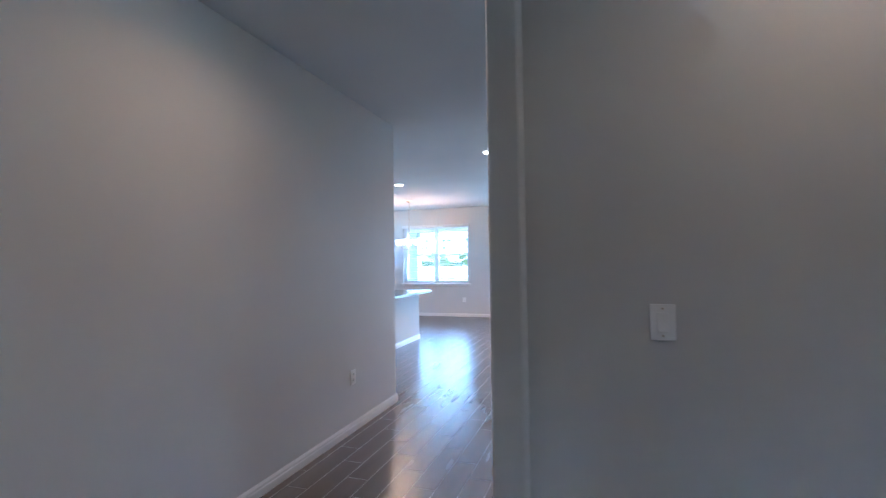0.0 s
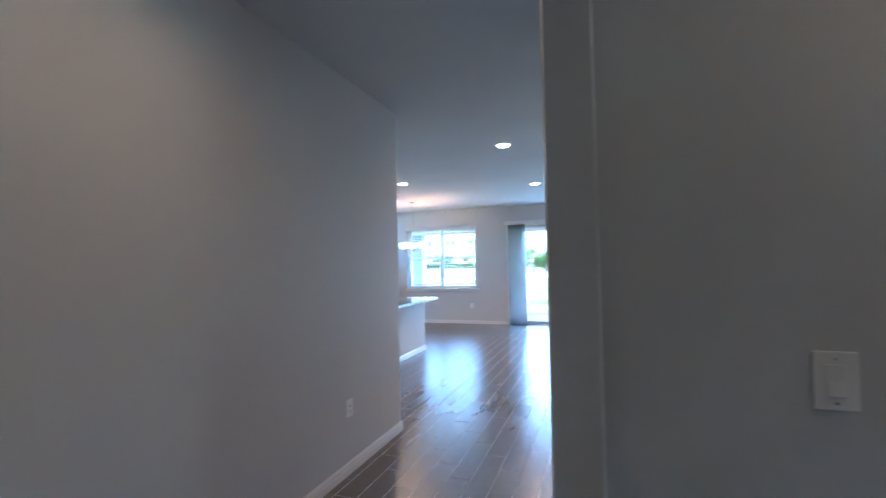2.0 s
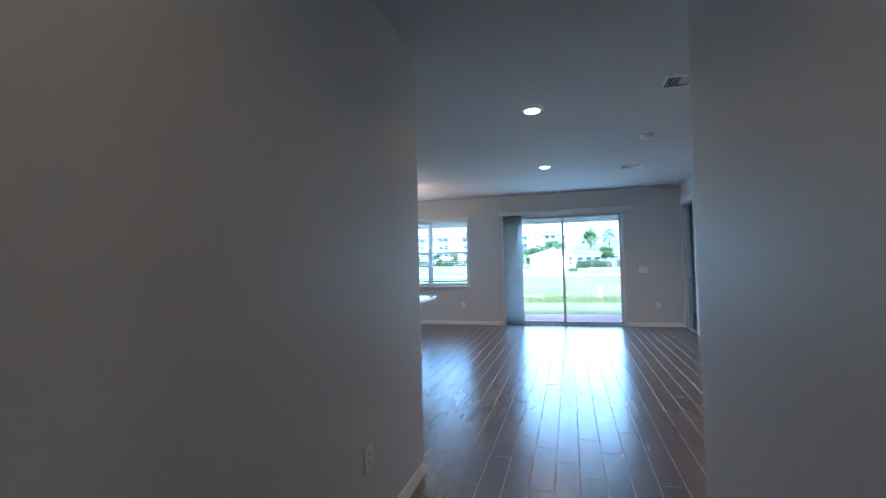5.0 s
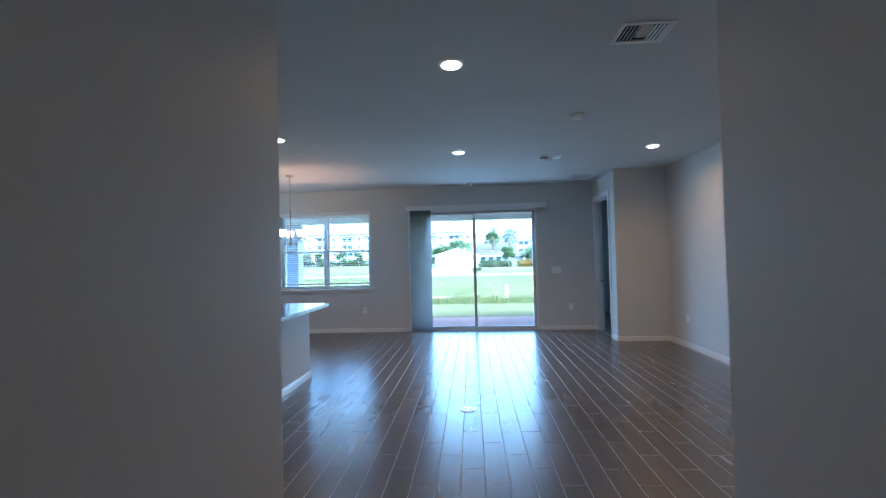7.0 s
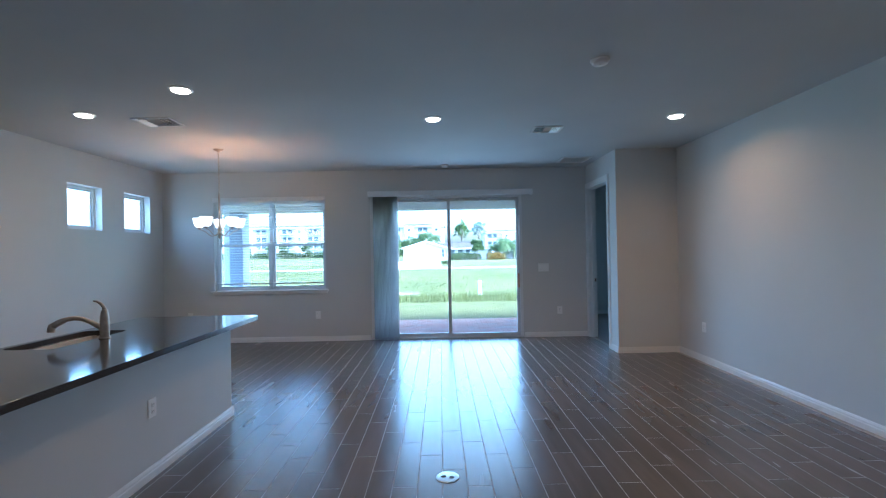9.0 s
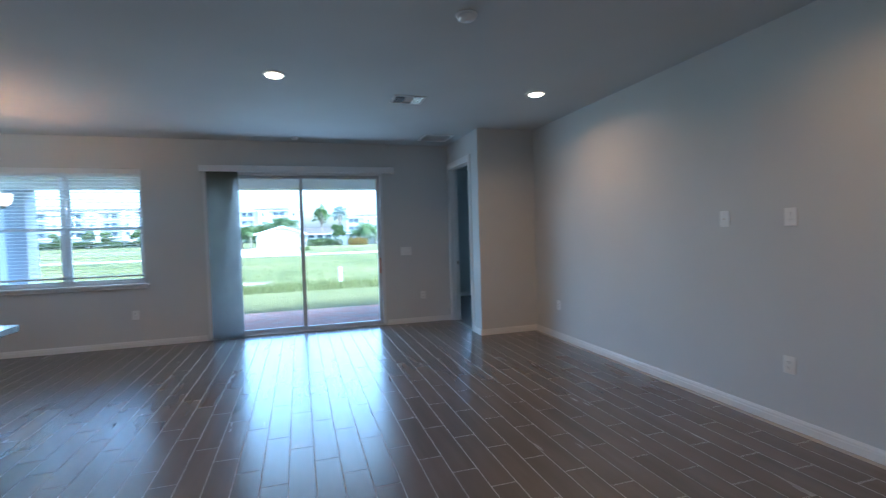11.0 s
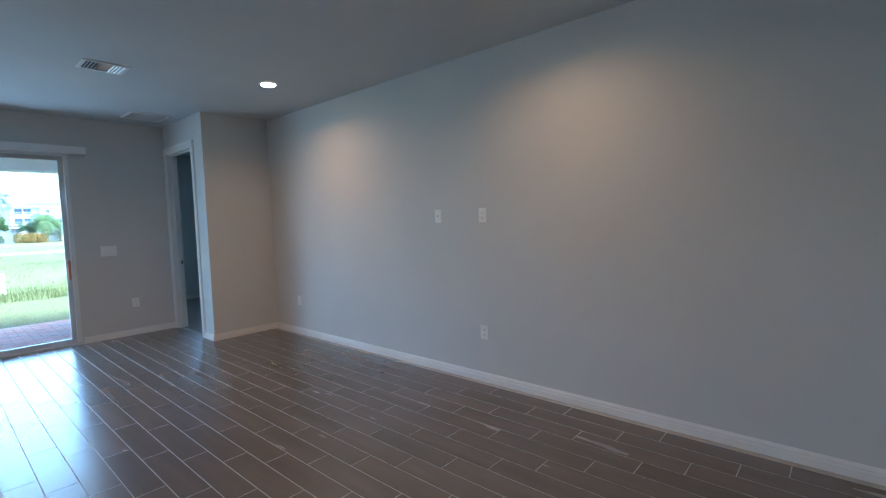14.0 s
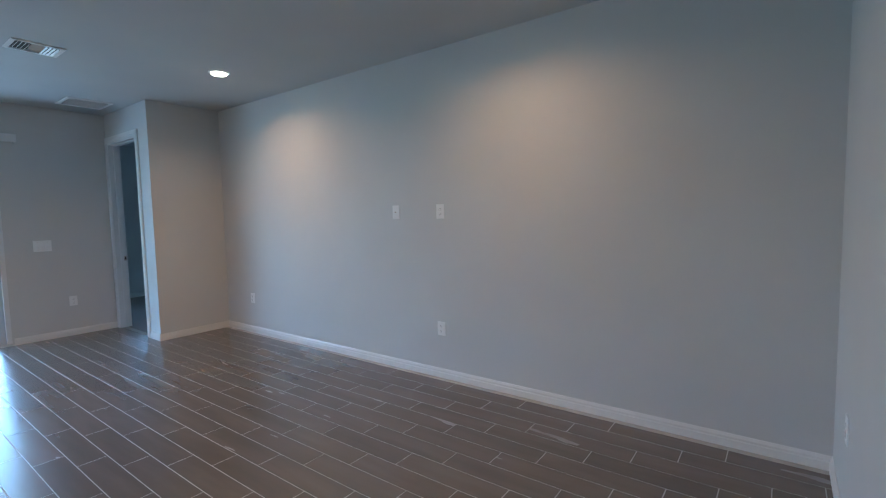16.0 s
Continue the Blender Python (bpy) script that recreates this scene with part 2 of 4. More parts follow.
def lathe(profile, segments=24, at=(0, 0, 0)):
    """A turned shape about z from (radius, height) pairs."""
    bm = bmesh.new()
    rings = []
    for r, z in profile:
        if r < 1e-6:
            rings.append([bm.verts.new((at[0], at[1], at[2] + z))])
        else:
            rings.append([bm.verts.new((at[0] + r * math.cos(2 * math.pi * i / segments), at[1] + r * math.sin(2 * math.pi * i / segments), at[2] + z))
                          for i in range(segments)])
    for a, b in zip(rings, rings[1:]):
        for i in range(segments):
            j = (i + 1) % segments
            if len(a) == 1 and len(b) > 1:
                bm.faces.new((a[0], b[i], b[j]))
            elif len(b) == 1 and len(a) > 1:
                bm.faces.new((a[i], b[0], a[j]))
            elif len(a) > 1:
                bm.faces.new((a[i], b[i], b[j], a[j]))
    bmesh.ops.recalc_face_normals(bm, faces=bm.faces)
    for f in bm.faces:
        f.smooth = True
    return bm


def tube(path, radii, segments=12):
    """A round bar along points, with a radius at each."""
    bm = bmesh.new()
    rings = []
    pts = [Vector(p) for p in path]
    for i, p in enumerate(pts):
        d = (pts[min(i + 1, len(pts) - 1)] - pts[max(i - 1, 0)]).normalized()
        q = d.to_track_quat("Z", "Y")
        rings.append([bm.verts.new(p + q @ Vector((radii[i] * math.cos(2 * math.pi * k / segments), radii[i] * math.sin(2 * math.pi * k / segments), 0)))
                      for k in range(segments)])
    for a, b in zip(rings, rings[1:]):
        for k in range(segments):
            bm.faces.new((a[k], a[(k + 1) % segments], b[(k + 1) % segments], b[k]))
    bm.faces.new(rings[0][::-1])
    bm.faces.new(rings[-1])
    bmesh.ops.recalc_face_normals(bm, faces=bm.faces)
    for f in bm.faces:
        f.smooth = len(f.verts) == 4
    return bm


def mesh_of(name, bm, mat):
    me = bpy.data.meshes.new(name)
    bmesh.ops.recalc_face_normals(bm, faces=bm.faces)
    bm.to_mesh(me)
    bm.free()
    me.materials.append(mat)
    return me


def part(name, bm, mat, parent, label=""):
    ob = new(name, mesh_of(name, bm, mat))
    ob.parent = parent
    return tagged(ob, label)


def thing(name, label, category, at=(0, 0, 0), rz=0, group="", kind=""):
    ob = new(name)
    ob.matrix_basis = pose(*at, 0, 0, rz)
    return tagged(ob, label, category, group, kind)


def setting(name, bm, mat, label, category):
    return tagged(new(name, mesh_of(name, bm, mat)), label, category, "", "structure")


def grid_wall(axis, a0, a1, t0, t1, z0, z1, holes):
    """A wall of boxes round its openings. axis 'x': it runs along x and is t0..t1 thick in y; 'y': the other way."""
    us = sorted({a0, a1, *[h[0] for h in holes], *[h[1] for h in holes]})
    zs = sorted({z0, z1, *[h[2] for h in holes], *[h[3] for h in holes]})
    bm = bmesh.new()
    for u0, u1 in zip(us, us[1:]):
        for w0, w1 in zip(zs, zs[1:]):
            if any(h[0] <= u0 and u1 <= h[1] and h[2] <= w0 and w1 <= h[3] for h in holes):
                continue
            if axis == "x":
                box(bm, u0, u1, t0, t1, w0, w1)
            else:
                box(bm, t0, t1, u0, u1, w0, w1)
    bmesh.ops.remove_doubles(bm, verts=bm.verts, dist=1e-5)
    bm.verts.index_update()
    seen = {}
    for f in bm.faces:
        seen.setdefault(tuple(sorted(v.index for v in f.verts)), []).append(f)
    twice = [f for fs in seen.values() if len(fs) > 1 for f in fs]
    bmesh.ops.delete(bm, geom=twice, context="FACES_ONLY")
    return bm


# ---------------------------------------------------------------- the rooms
WIN = (-4.09, -2.235, 0.86, 2.38)
SLIDE = (-1.48, 1.06, 0.0, 2.40)
BED_WIN = (3.50, 4.42, 0.86, 2.36)
DOOR = (9.03, 9.92, 0.0, 2.46)
SMALL = [(8.03, 8.62, 1.83, 2.41), (9.065, 9.665, 1.83, 2.41)]
# Unseen bare opening, added so that daylight reaches the hallway wall.
ENTRY_OPENING = (-1.40, -1.18, 0.75, 1.65)
XW, XH, XE = -4.94, -1.022, 0.595  # west wall, hallway west wall, hallway east wall

setting("wall_north", grid_wall("x", XW - 0.2, 2.145, 10.0, 10.2, 0, H, [WIN, SLIDE]), PAINT, "greige painted wall with a window and a sliding door", "wall")
setting("wall_west", grid_wall("y", 2.685, 10.0, XW - 0.2, XW, 0, H, SMALL), PAINT, "greige painted wall with two small high windows", "wall")
setting("wall_kitchen", slab(XW, XH - 0.12, 2.685, 2.800, 0, H), PAINT, "plain greige painted wall", "wall")
setting("wall_hall_west", slab(XH - 0.12, XH, -3.5, 2.800, 0, H, 0.006, 2), PAINT, "plain greige hallway wall with a rounded corner bead", "wall")
setting("wall_hall_east", prism([(XE, 0.131), (XE + 0.006, 0.125), (0.708, 0.125), (0.714, 0.131), (0.714, 2.36), (0.714, 2.46), (XE + 0.006, 2.46), (XE, 2.454)], 0, H), PAINT,
        "short greige wall between hallway and living room", "wall")
setting("wall_south", slab(0.714, 3.0, 2.34, 2.46, 0, H), PAINT, "plain greige living room wall", "wall")
setting("wall_entry_north", slab(0.714, 5.0, 0.25, 0.37, 0, H), PAINT, "greige entry wall with a light switch", "wall")
setting("wall_entry_east", grid_wall("y", -3.5, 0.37, 5.0, 5.12, 0, H, [ENTRY_OPENING]), PAINT, "greige entry wall with an unseen opening added for daylight", "wall")
setting("wall_entry_south", slab(XH - 0.12, 5.12, -3.62, -3.5, 0, H), PAINT, "plain greige entry wall", "wall")
setting("wall_east", slab(3.0, 3.12, 2.34, 8.685, 0, H), PAINT, "long greige painted living room wall", "wall")
setting("wall_jog", slab(2.265, 3.12, 8.685, 8.805, 0, H), PAINT, "short greige wall beside the bedroom door", "wall")
setting("wall_bedroom_door", grid_wall("y", 8.685, 10.2, 2.145, 2.265, 0, H, [DOOR]), PAINT, "greige wall with an open doorway", "wall")
setting("wall_bedroom_west", slab(2.145, 2.265, 10.2, 12.62, 0, H), PAINT, "greige bedroom wall", "wall")
setting("wall_bedroom_north", grid_wall("x", 2.145, 6.22, 12.62, 12.82, 0, H, [BED_WIN]), PAINT, "greige bedroom wall with a window", "wall")
setting("wall_bedroom_east", slab(6.1, 6.22, 8.685, 12.62, 0, H), PAINT, "plain greige bedroom wall", "wall")
setting("wall_bedroom_south", slab(3.12, 6.1, 8.685, 8.805, 0, H), PAINT, "greige bedroom wall", "wall")
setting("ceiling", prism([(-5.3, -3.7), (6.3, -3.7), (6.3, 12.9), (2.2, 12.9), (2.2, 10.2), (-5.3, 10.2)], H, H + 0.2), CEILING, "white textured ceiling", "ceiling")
setting("floor_bedroom", slab(2.22, 6.1, 8.805, 12.62, -0.05, -0.004), CARPET, "grey bedroom carpet", "floor")


def baseboard(x0, y0, x1, y1, side):
    """Moulded baseboard from one floor point to another; side: the way, left (+1) or right (-1) of the run, that it stands out from the wall."""
    prof = [(0, 0), (0.014, 0), (0.014, 0.046), (0.0105, 0.051), (0.0105, 0.065), (0.007, 0.073), (0.004, 0.082), (0, 0.082)]
    d = Vector((x1 - x0, y1 - y0, 0)).normalized()
    n = Vector((-d.y, d.x, 0)) * side
    bm = bmesh.new()
    ends = [[bm.verts.new(Vector((x, y, 0)) + n * (o + 0.001) + Vector((0, 0, z))) for o, z in prof] for x, y in ((x0, y0), (x1, y1))]
    k = len(prof)
    for i in range(k):
        bm.faces.new((ends[0][i], ends[0][(i + 1) % k], ends[1][(i + 1) % k], ends[1][i]))
    bm.faces.new(ends[0])
    bm.faces.new(ends[1][::-1])
    return setting("baseboard", bm, TRIM, "white moulded baseboard along the wall", "baseboard")


for run in ((XW, 10.0, -1.50, 10.0, -1), (1.08, 10.0, 2.145, 10.0, -1), (2.145, 8.685, 2.145, 8.945, 1), (2.131, 8.685, 3.0, 8.685, -1),
            (3.0, 8.671, 3.0, 2.46, -1), (2.986, 2.46, XE - 0.014, 2.46, -1), (XE, 0.111, XE, 2.474, 1), (XE, 0.125, 0.714, 0.125, -1), (0.714, 0.25, 5.0, 0.25, -1),
            (XH, -3.5, XH, 2.814, -1), (XH, 2.800, XW, 2.800, -1), (XW, 2.800, XW, 10.0, -1),
            (5.0, 0.236, 5.0, -3.5, -1), (2.265, 12.62, 6.1, 12.62, -1)):
    baseboard(*run)


def can_light(x, y):
    ob = thing("recessed_ceiling_light", "round white recessed downlight, lit warm, in the ceiling", "ceiling light", (x, y, H), group="recessed ceiling lights")
    part("trim_ring", lathe([(0.069, 0.0), (0.069, -0.006), (0.074, -0.010), (0.090, -0.007), (0.094, 0.0)], 40), PLASTIC, ob)
    part("diffuser", lathe([(0.0, -0.004), (0.064, -0.004), (0.065, -0.018), (0.067, -0.018), (0.068, -0.001), (0, -0.001)], 40), CAN_GLOW, ob, "glowing round lens")


for cx, cy, _ in CANS:
    can_light(cx, cy)

# ---------------------------------------------------------------- window, blinds, sliding door


def ring_frame(x0, x1, z0, z1, w, y0, y1, bevel=0.003):
    bm = bmesh.new()
    for a in ((x0, x1, z0, z0 + w), (x0, x1, z1 - w, z1), (x0, x0 + w, z0 + w, z1 - w), (x1 - w, x1, z0 + w, z1 - w)):
        box(bm, a[0], a[1], y0, y1, a[2], a[3])
    return bm


def big_window(n, opening, label, mullion, depth=0.0):
    """A window of one or two single-hung units; depth moves it to a wall further in."""
    x0, x1, z0, z1 = opening
    ob = tagged(new("window_%d" % n), label, "window", "", "structure")
    ob.location.y = depth
    mid = (x0 + x1) / 2
    part("window_frame", ring_frame(x0, x1, z0, z1, 0.035, 10.09, 10.17), VINYL, ob)
    units = ((x0 + 0.035, x1 - 0.035),)
    if mullion:
        part("mullion", slab(mid - 0.024, mid + 0.024, 10.085, 10.175, z0 + 0.035, z1 - 0.035, 0.004), VINYL, ob)
        units = ((x0 + 0.035, mid - 0.024), (mid + 0.024, x1 - 0.035))
    for a, b in units:
        for c, d, y in ((z0 + 0.035, 1.64, 10.10), (1.60, z1 - 0.035, 10.135)):
            sash = part("sash", ring_frame(a, b, c, d, 0.032, y, y + 0.03), VINYL, ob)
            part("pane", slab(a + 0.028, b - 0.028, y + 0.012, y + 0.017, c + 0.028, d - 0.028), GLASS, sash, "clear glass pane")
    part("window_sill", slab(x0 - 0.05, x1 + 0.045, 9.955, 10.09, z0 - 0.022, z0 + 0.004, 0.006, 2), TRIM, ob)
    part("apron", slab(x0 - 0.03, x1 + 0.025, 9.978, 10.0, z0 - 0.062, z0 - 0.022, 0.004), TRIM, ob)


big_window(1, WIN, "white vinyl double window with two single-hung sashes", True)
big_window(4, BED_WIN, "white vinyl single-hung bedroom window", False, 2.62)


def blind(opening, label, tilt, depth=0.0):
    x0, x1, z0, z1 = opening
    ob = thing("horizontal_blind", label, "blind", (0, depth, 0))
    part("valance", slab(x0 - 0.005, x1 + 0.008, 9.965, 10.0, z1 - 0.035, z1 + 0.035, 0.004), SLAT, ob)
    part("headrail", slab(x0 + 0.01, x1 - 0.01, 10.0, 10.05, z1 - 0.045, z1 - 0.002, 0.003), SLAT, ob)
    part("bottom_rail", slab(x0 + 0.012, x1 - 0.012, 10.012, 10.058, 0.965, 0.987, 0.004), SLAT, ob)
    n = 31
    me = mesh_of("slat", slab(x0 + 0.012, x1 - 0.012, -0.024, 0.024, -0.0012, 0.0012), SLAT)
    for i in range(n):
        s = new("slat", me)
        s.parent = ob
        s.matrix_basis = pose(0, 10.035, 1.005 + i * (z1 - 0.06 - 1.005) / (n - 1), tilt + random.uniform(-1.5, 1.5), 0, 0)
    for f in (0.13, 0.35, 0.65, 0.87) if x1 - x0 > 1.2 else (0.2, 0.8):
        x = x0 + (x1 - x0) * f
        part("ladder_cord", tube([(x, 10.010, 0.98), (x, 10.010, z1 - 0.04)], [0.0012] * 2, 6), SLAT, ob)


blind(WIN, "white horizontal blind, lowered with its slats open, in the window", -2.5)
blind(BED_WIN, "white horizontal blind with tilted slats in the bedroom window", 22, 2.62)


def small_window(n, y0, y1, z0, z1):
    ob = tagged(new("window_%d" % n), "small square white vinyl window high in the wall", "window", "", "structure")

    def ring(a, b, c, d, w, x0, x1):
        bm = bmesh.new()
        for q in ((a, b, c, c + w), (a, b, d - w, d), (a, a + w, c + w, d - w), (b - w, b, c + w, d - w)):
            box(bm, x0, x1, q[0], q[1], q[2], q[3])
        return bm
    part("window_frame", ring(y0, y1, z0, z1, 0.03, XW - 0.17, XW - 0.10), VINYL, ob)
    part("sash", ring(y0 + 0.03, y1 - 0.03, z0 + 0.03, z1 - 0.03, 0.028, XW - 0.155, XW - 0.12), VINYL, ob)
    part("pane", slab(XW - 0.14, XW - 0.135, y0 + 0.055, y1 - 0.055, z0 + 0.055, z1 - 0.055), GLASS, ob, "clear glass pane")


for i, w in enumerate(SMALL):
    small_window(i + 2, *w)


def sliding_door():
    x0, x1, z0, z1 = SLIDE
    ob = tagged(new("door_1"), "two-panel sliding glass door in a grey aluminium frame", "sliding door", "", "structure")
    bm = bmesh.new()
    for a in ((x0, x0 + 0.055, z0 + 0.03, z1), (x1 - 0.045, x1, z0 + 0.03, z1), (x0 + 0.055, x1 - 0.045, z1 - 0.045, z1)):
        box(bm, a[0], a[1], 9.992, 10.15, a[2], a[3])
    part("door_frame", bm, VINYL, ob)
    track = bmesh.new()
    box(track, x0, x1, 9.99, 10.17, 0.001, 0.022)
    for y in (10.03, 10.075, 10.12):
        box(track, x0, x1, y - 0.003, y + 0.003, 0.022, 0.034)
    part("track", track, ALU, ob)
    for a, b, y in ((x0 + 0.05, -0.142, 10.085), (-0.19, x1 - 0.045, 10.035)):
        panel = part("door_panel", ring_frame(a, b, 0.03, z1 - 0.045, 0.05, y, y + 0.035), ALU, ob, "sliding glass panel")
        part("pane", slab(a + 0.046, b - 0.046, y + 0.014, y + 0.020, 0.076, z1 - 0.091), GLASS, panel, "clear glass pane")
    part("door_handle", slab(x1 - 0.085, x1 - 0.058, 9.985, 10.03, 0.83, 1.07, 0.008, 2), WOODHANDLE, ob, "reddish wooden pull handle")
    part("latch", slab(x1 - 0.058, x1 - 0.050, 10.0, 10.03, 0.88, 1.02, 0.002), PLASTIC, ob)


sliding_door()


def vertical_blind():
    ob = thing("vertical_blind", "grey vertical vane blind drawn aside on the sliding door", "blind")
    part("valance", slab(-1.50, 1.225, 9.865, 9.888, 2.378, 2.468, 0.003), VINYL, ob, "white valance box")
    part("valance_return", slab(-1.50, -1.48, 9.888, 9.998, 2.378, 2.468, 0.002), VINYL, ob)
    part("valance_return", slab(1.205, 1.225, 9.888, 9.998, 2.378, 2.468, 0.002), VINYL, ob)
    part("valance_top", slab(-1.48, 1.205, 9.888, 9.998, 2.458, 2.467), VINYL, ob)
    part("headrail", slab(-1.48, 1.18, 9.925, 9.965, 2.415, 2.455, 0.003), ALU, ob)
    bm = bmesh.new()
    k = 8
    pts = [(-0.045 + 0.09 * i / k, 0.009 * math.sin(math.pi * i / k)) for i in range(k + 1)]
    low = [[bm.verts.new((x, y + o, z)) for x, y in pts] for z in (0.025, 2.40) for o in (0, 0.0022)]
    for i in range(k):
        bm.faces.new((low[0][i], low[0][i + 1], low[2][i + 1], low[2][i]))
        bm.faces.new((low[1][i], low[3][i], low[3][i + 1], low[1][i + 1]))
    for i in (0, k):
        bm.faces.new((low[0][i], low[2][i], low[3][i], low[1][i]))
    me = mesh_of("vane", bm, VANE)
    n = 20
    for i in range(n):
        v = new("vane", me)
        v.parent = ob
        v.matrix_basis = pose(-1.41 + i * 0.0202, 9.943, 0, 0, 0, 77 + random.uniform(-4, 4))
    part("wand", tube([(-1.005, 9.925, 1.0), (-1.0, 9.925, 2.41)], [0.004, 0.004], 8), PLASTIC, ob)


vertical_blind()


def bedroom_doorway():
    y0, y1, z1 = DOOR[0], DOOR[1], DOOR[3]
    ob = tagged(new("door_2"), "white cased doorway, open to the dim bedroom", "doorway", "", "structure")
    for x, w in ((2.131, 0.014), (2.265, 0.014)):
        bm = bmesh.new()
        for a, b, c, d in ((y0 - 0.08, y0 - 0.004, 0.0, z1 + 0.08), (y1 + 0.004, y1 + 0.082, 0.0, z1 + 0.08), (y0 - 0.004, y1 + 0.004, z1 + 0.004, z1 + 0.08)):
            box(bm, x, x + w, a, b, c, d)
            e = -0.004 if x < 2.2 else 0.0
            if b - a < 0.2:
                box(bm, x + e, x + w + 0.004 + e, a + 0.012, b - 0.03, c, d - 0.012)
            else:
                box(bm, x + e, x + w + 0.004 + e, a - 0.04, b + 0.04, c + 0.026, d - 0.012)
        part("casing", bm, TRIM, ob)
    bm = bmesh.new()
    for a, b, c, d in ((y0 - 0.004, y0 + 0.014, 0.0, z1), (y1 - 0.014, y1 + 0.004, 0.0, z1), (y0 + 0.014, y1 - 0.014, z1 - 0.014, z1 + 0.004)):
        box(bm, 2.137, 2.273, a, b, c, d)
    part("door_jamb", bm, TRIM, ob)
    bm = bmesh.new()
    for a, b, c, d in ((y0 + 0.014, y0 + 0.026, 0.0, z1 - 0.014), (y1 - 0.026, y1 - 0.014, 0.0, z1 - 0.014), (y0 + 0.026, y1 - 0.026, z1 - 0.026, z1 - 0.014)):
        box(bm, 2.195, 2.227, a, b, c, d)
    part("door_stop", bm, TRIM, ob)
    strike = part("strike_plate", slab(2.233, 2.263, y1 - 0.0165, y1 - 0.0145, 0.91, 0.97, 0.0008), NICKEL, ob)
    part("strike_hole", slab(2.241, 2.255, y1 - 0.0175, y1 - 0.0162, 0.925, 0.955), DARK, strike)


bedroom_doorway()

# ---------------------------------------------------------------- wall plates and devices
# Plates are built facing -y about their own centre, then turned to their wall.


def screw(ob, z):
    part("screw", slab(-0.003, 0.003, -0.0078, -0.006, z - 0.003, z + 0.003, 0.001), PLASTIC, ob)


def plate_base(name, label, category, at, rz, w=0.084, h=0.124, group=""):
    ob = thing(name, label, category, at, rz, group)
    part("cover_plate", slab(-w / 2, w / 2, -0.0065, -0.0005, -h / 2, h / 2, 0.003, 2), PLASTIC, ob)
    return ob


def outlet(at, rz):
    ob = plate_base("wall_outlet", "white duplex power outlet on the painted wall", "outlet", at, rz, group="wall outlets")
    for z in (-0.021, 0.021):
        face = part("receptacle", slab(-0.017, 0.017, -0.0085, -0.006, z - 0.0145, z + 0.0145, 0.004, 2), PLASTIC, ob)
        for x, hh in ((-0.0065, 0.0045), (0.0065, 0.0038)):
            part("slot", slab(x - 0.0012, x + 0.0012, -0.0090, -0.0080, z + 0.002 - hh, z + 0.002 + hh), DARK, face)
        part("slot", slab(-0.0025, 0.0025, -0.0090, -0.0080, z - 0.011, z - 0.0065), DARK, face)
    screw(ob, 0.0)
    return ob


def rocker(at, rz, gangs, label):
    w = 0.084 + 0.046 * (gangs - 1)
    ob = plate_base("light_switch", label, "light switch", at, rz, w, 0.128 if gangs == 1 else 0.135)
    for g in range(gangs):
        x = (g - (gangs - 1) / 2) * 0.046
        part("switch_frame", slab(x - 0.0185, x + 0.0185, -0.0080, -0.006, -0.036, 0.036, 0.001), PLASTIC, ob)
        bm = prism([(-0.008, -0.031), (-0.0135, -0.031), (-0.0088, 0.0), (-0.0095, 0.031), (-0.008, 0.031)], x - 0.0150, x + 0.0150)
        for v in bm.verts:
            v.co = (v.co.z, v.co.x, v.co.y)
        part("rocker", bm, PLASTIC, ob)
        for z in (-0.048, 0.048):
            part("screw", slab(x - 0.003, x + 0.003, -0.0078, -0.006, z - 0.003, z + 0.003, 0.001), NICKEL, ob)
    return ob


def cable_plate(at, rz):
    ob = plate_base("cable_plate", "white coaxial cable wall plate on the painted wall", "wall plate", at, rz)
    bm = lathe([(0.0, 0.0), (0.005, 0.0), (0.005, 0.010), (0.0, 0.010)], 12)
    bmesh.ops.rotate(bm, verts=bm.verts, matrix=Matrix.Rotation(radians(90), 3, "X"))
    for v in bm.verts:
        v.co.y -= 0.006
    part("connector", bm, NICKEL, ob)
    for z in (-0.042, 0.042):
        screw(ob, z)


outlet((-2.375, 10.0, 0.436), 0)
outlet((-4.50, 10.0, 0.445), 0)
outlet((1.668, 10.0, 0.442), 0)
rocker((1.408, 10.0, 1.160), 0, 3, "white three-gang rocker light switch beside the sliding door")
outlet((3.0, 5.096, 1.468), 270)
outlet((3.0, 5.108, 0.442), 270)
outlet((3.0, 8.084, 0.440), 270)
cable_plate((3.0, 5.608, 1.472), 270)
outlet((2.40, 2.46, 0.47), 180)
outlet((XH, 1.93, 0.455), 90)
rocker((1.19, 0.25, 1.194), 0, 1, "white single rocker light switch on the entry wall")


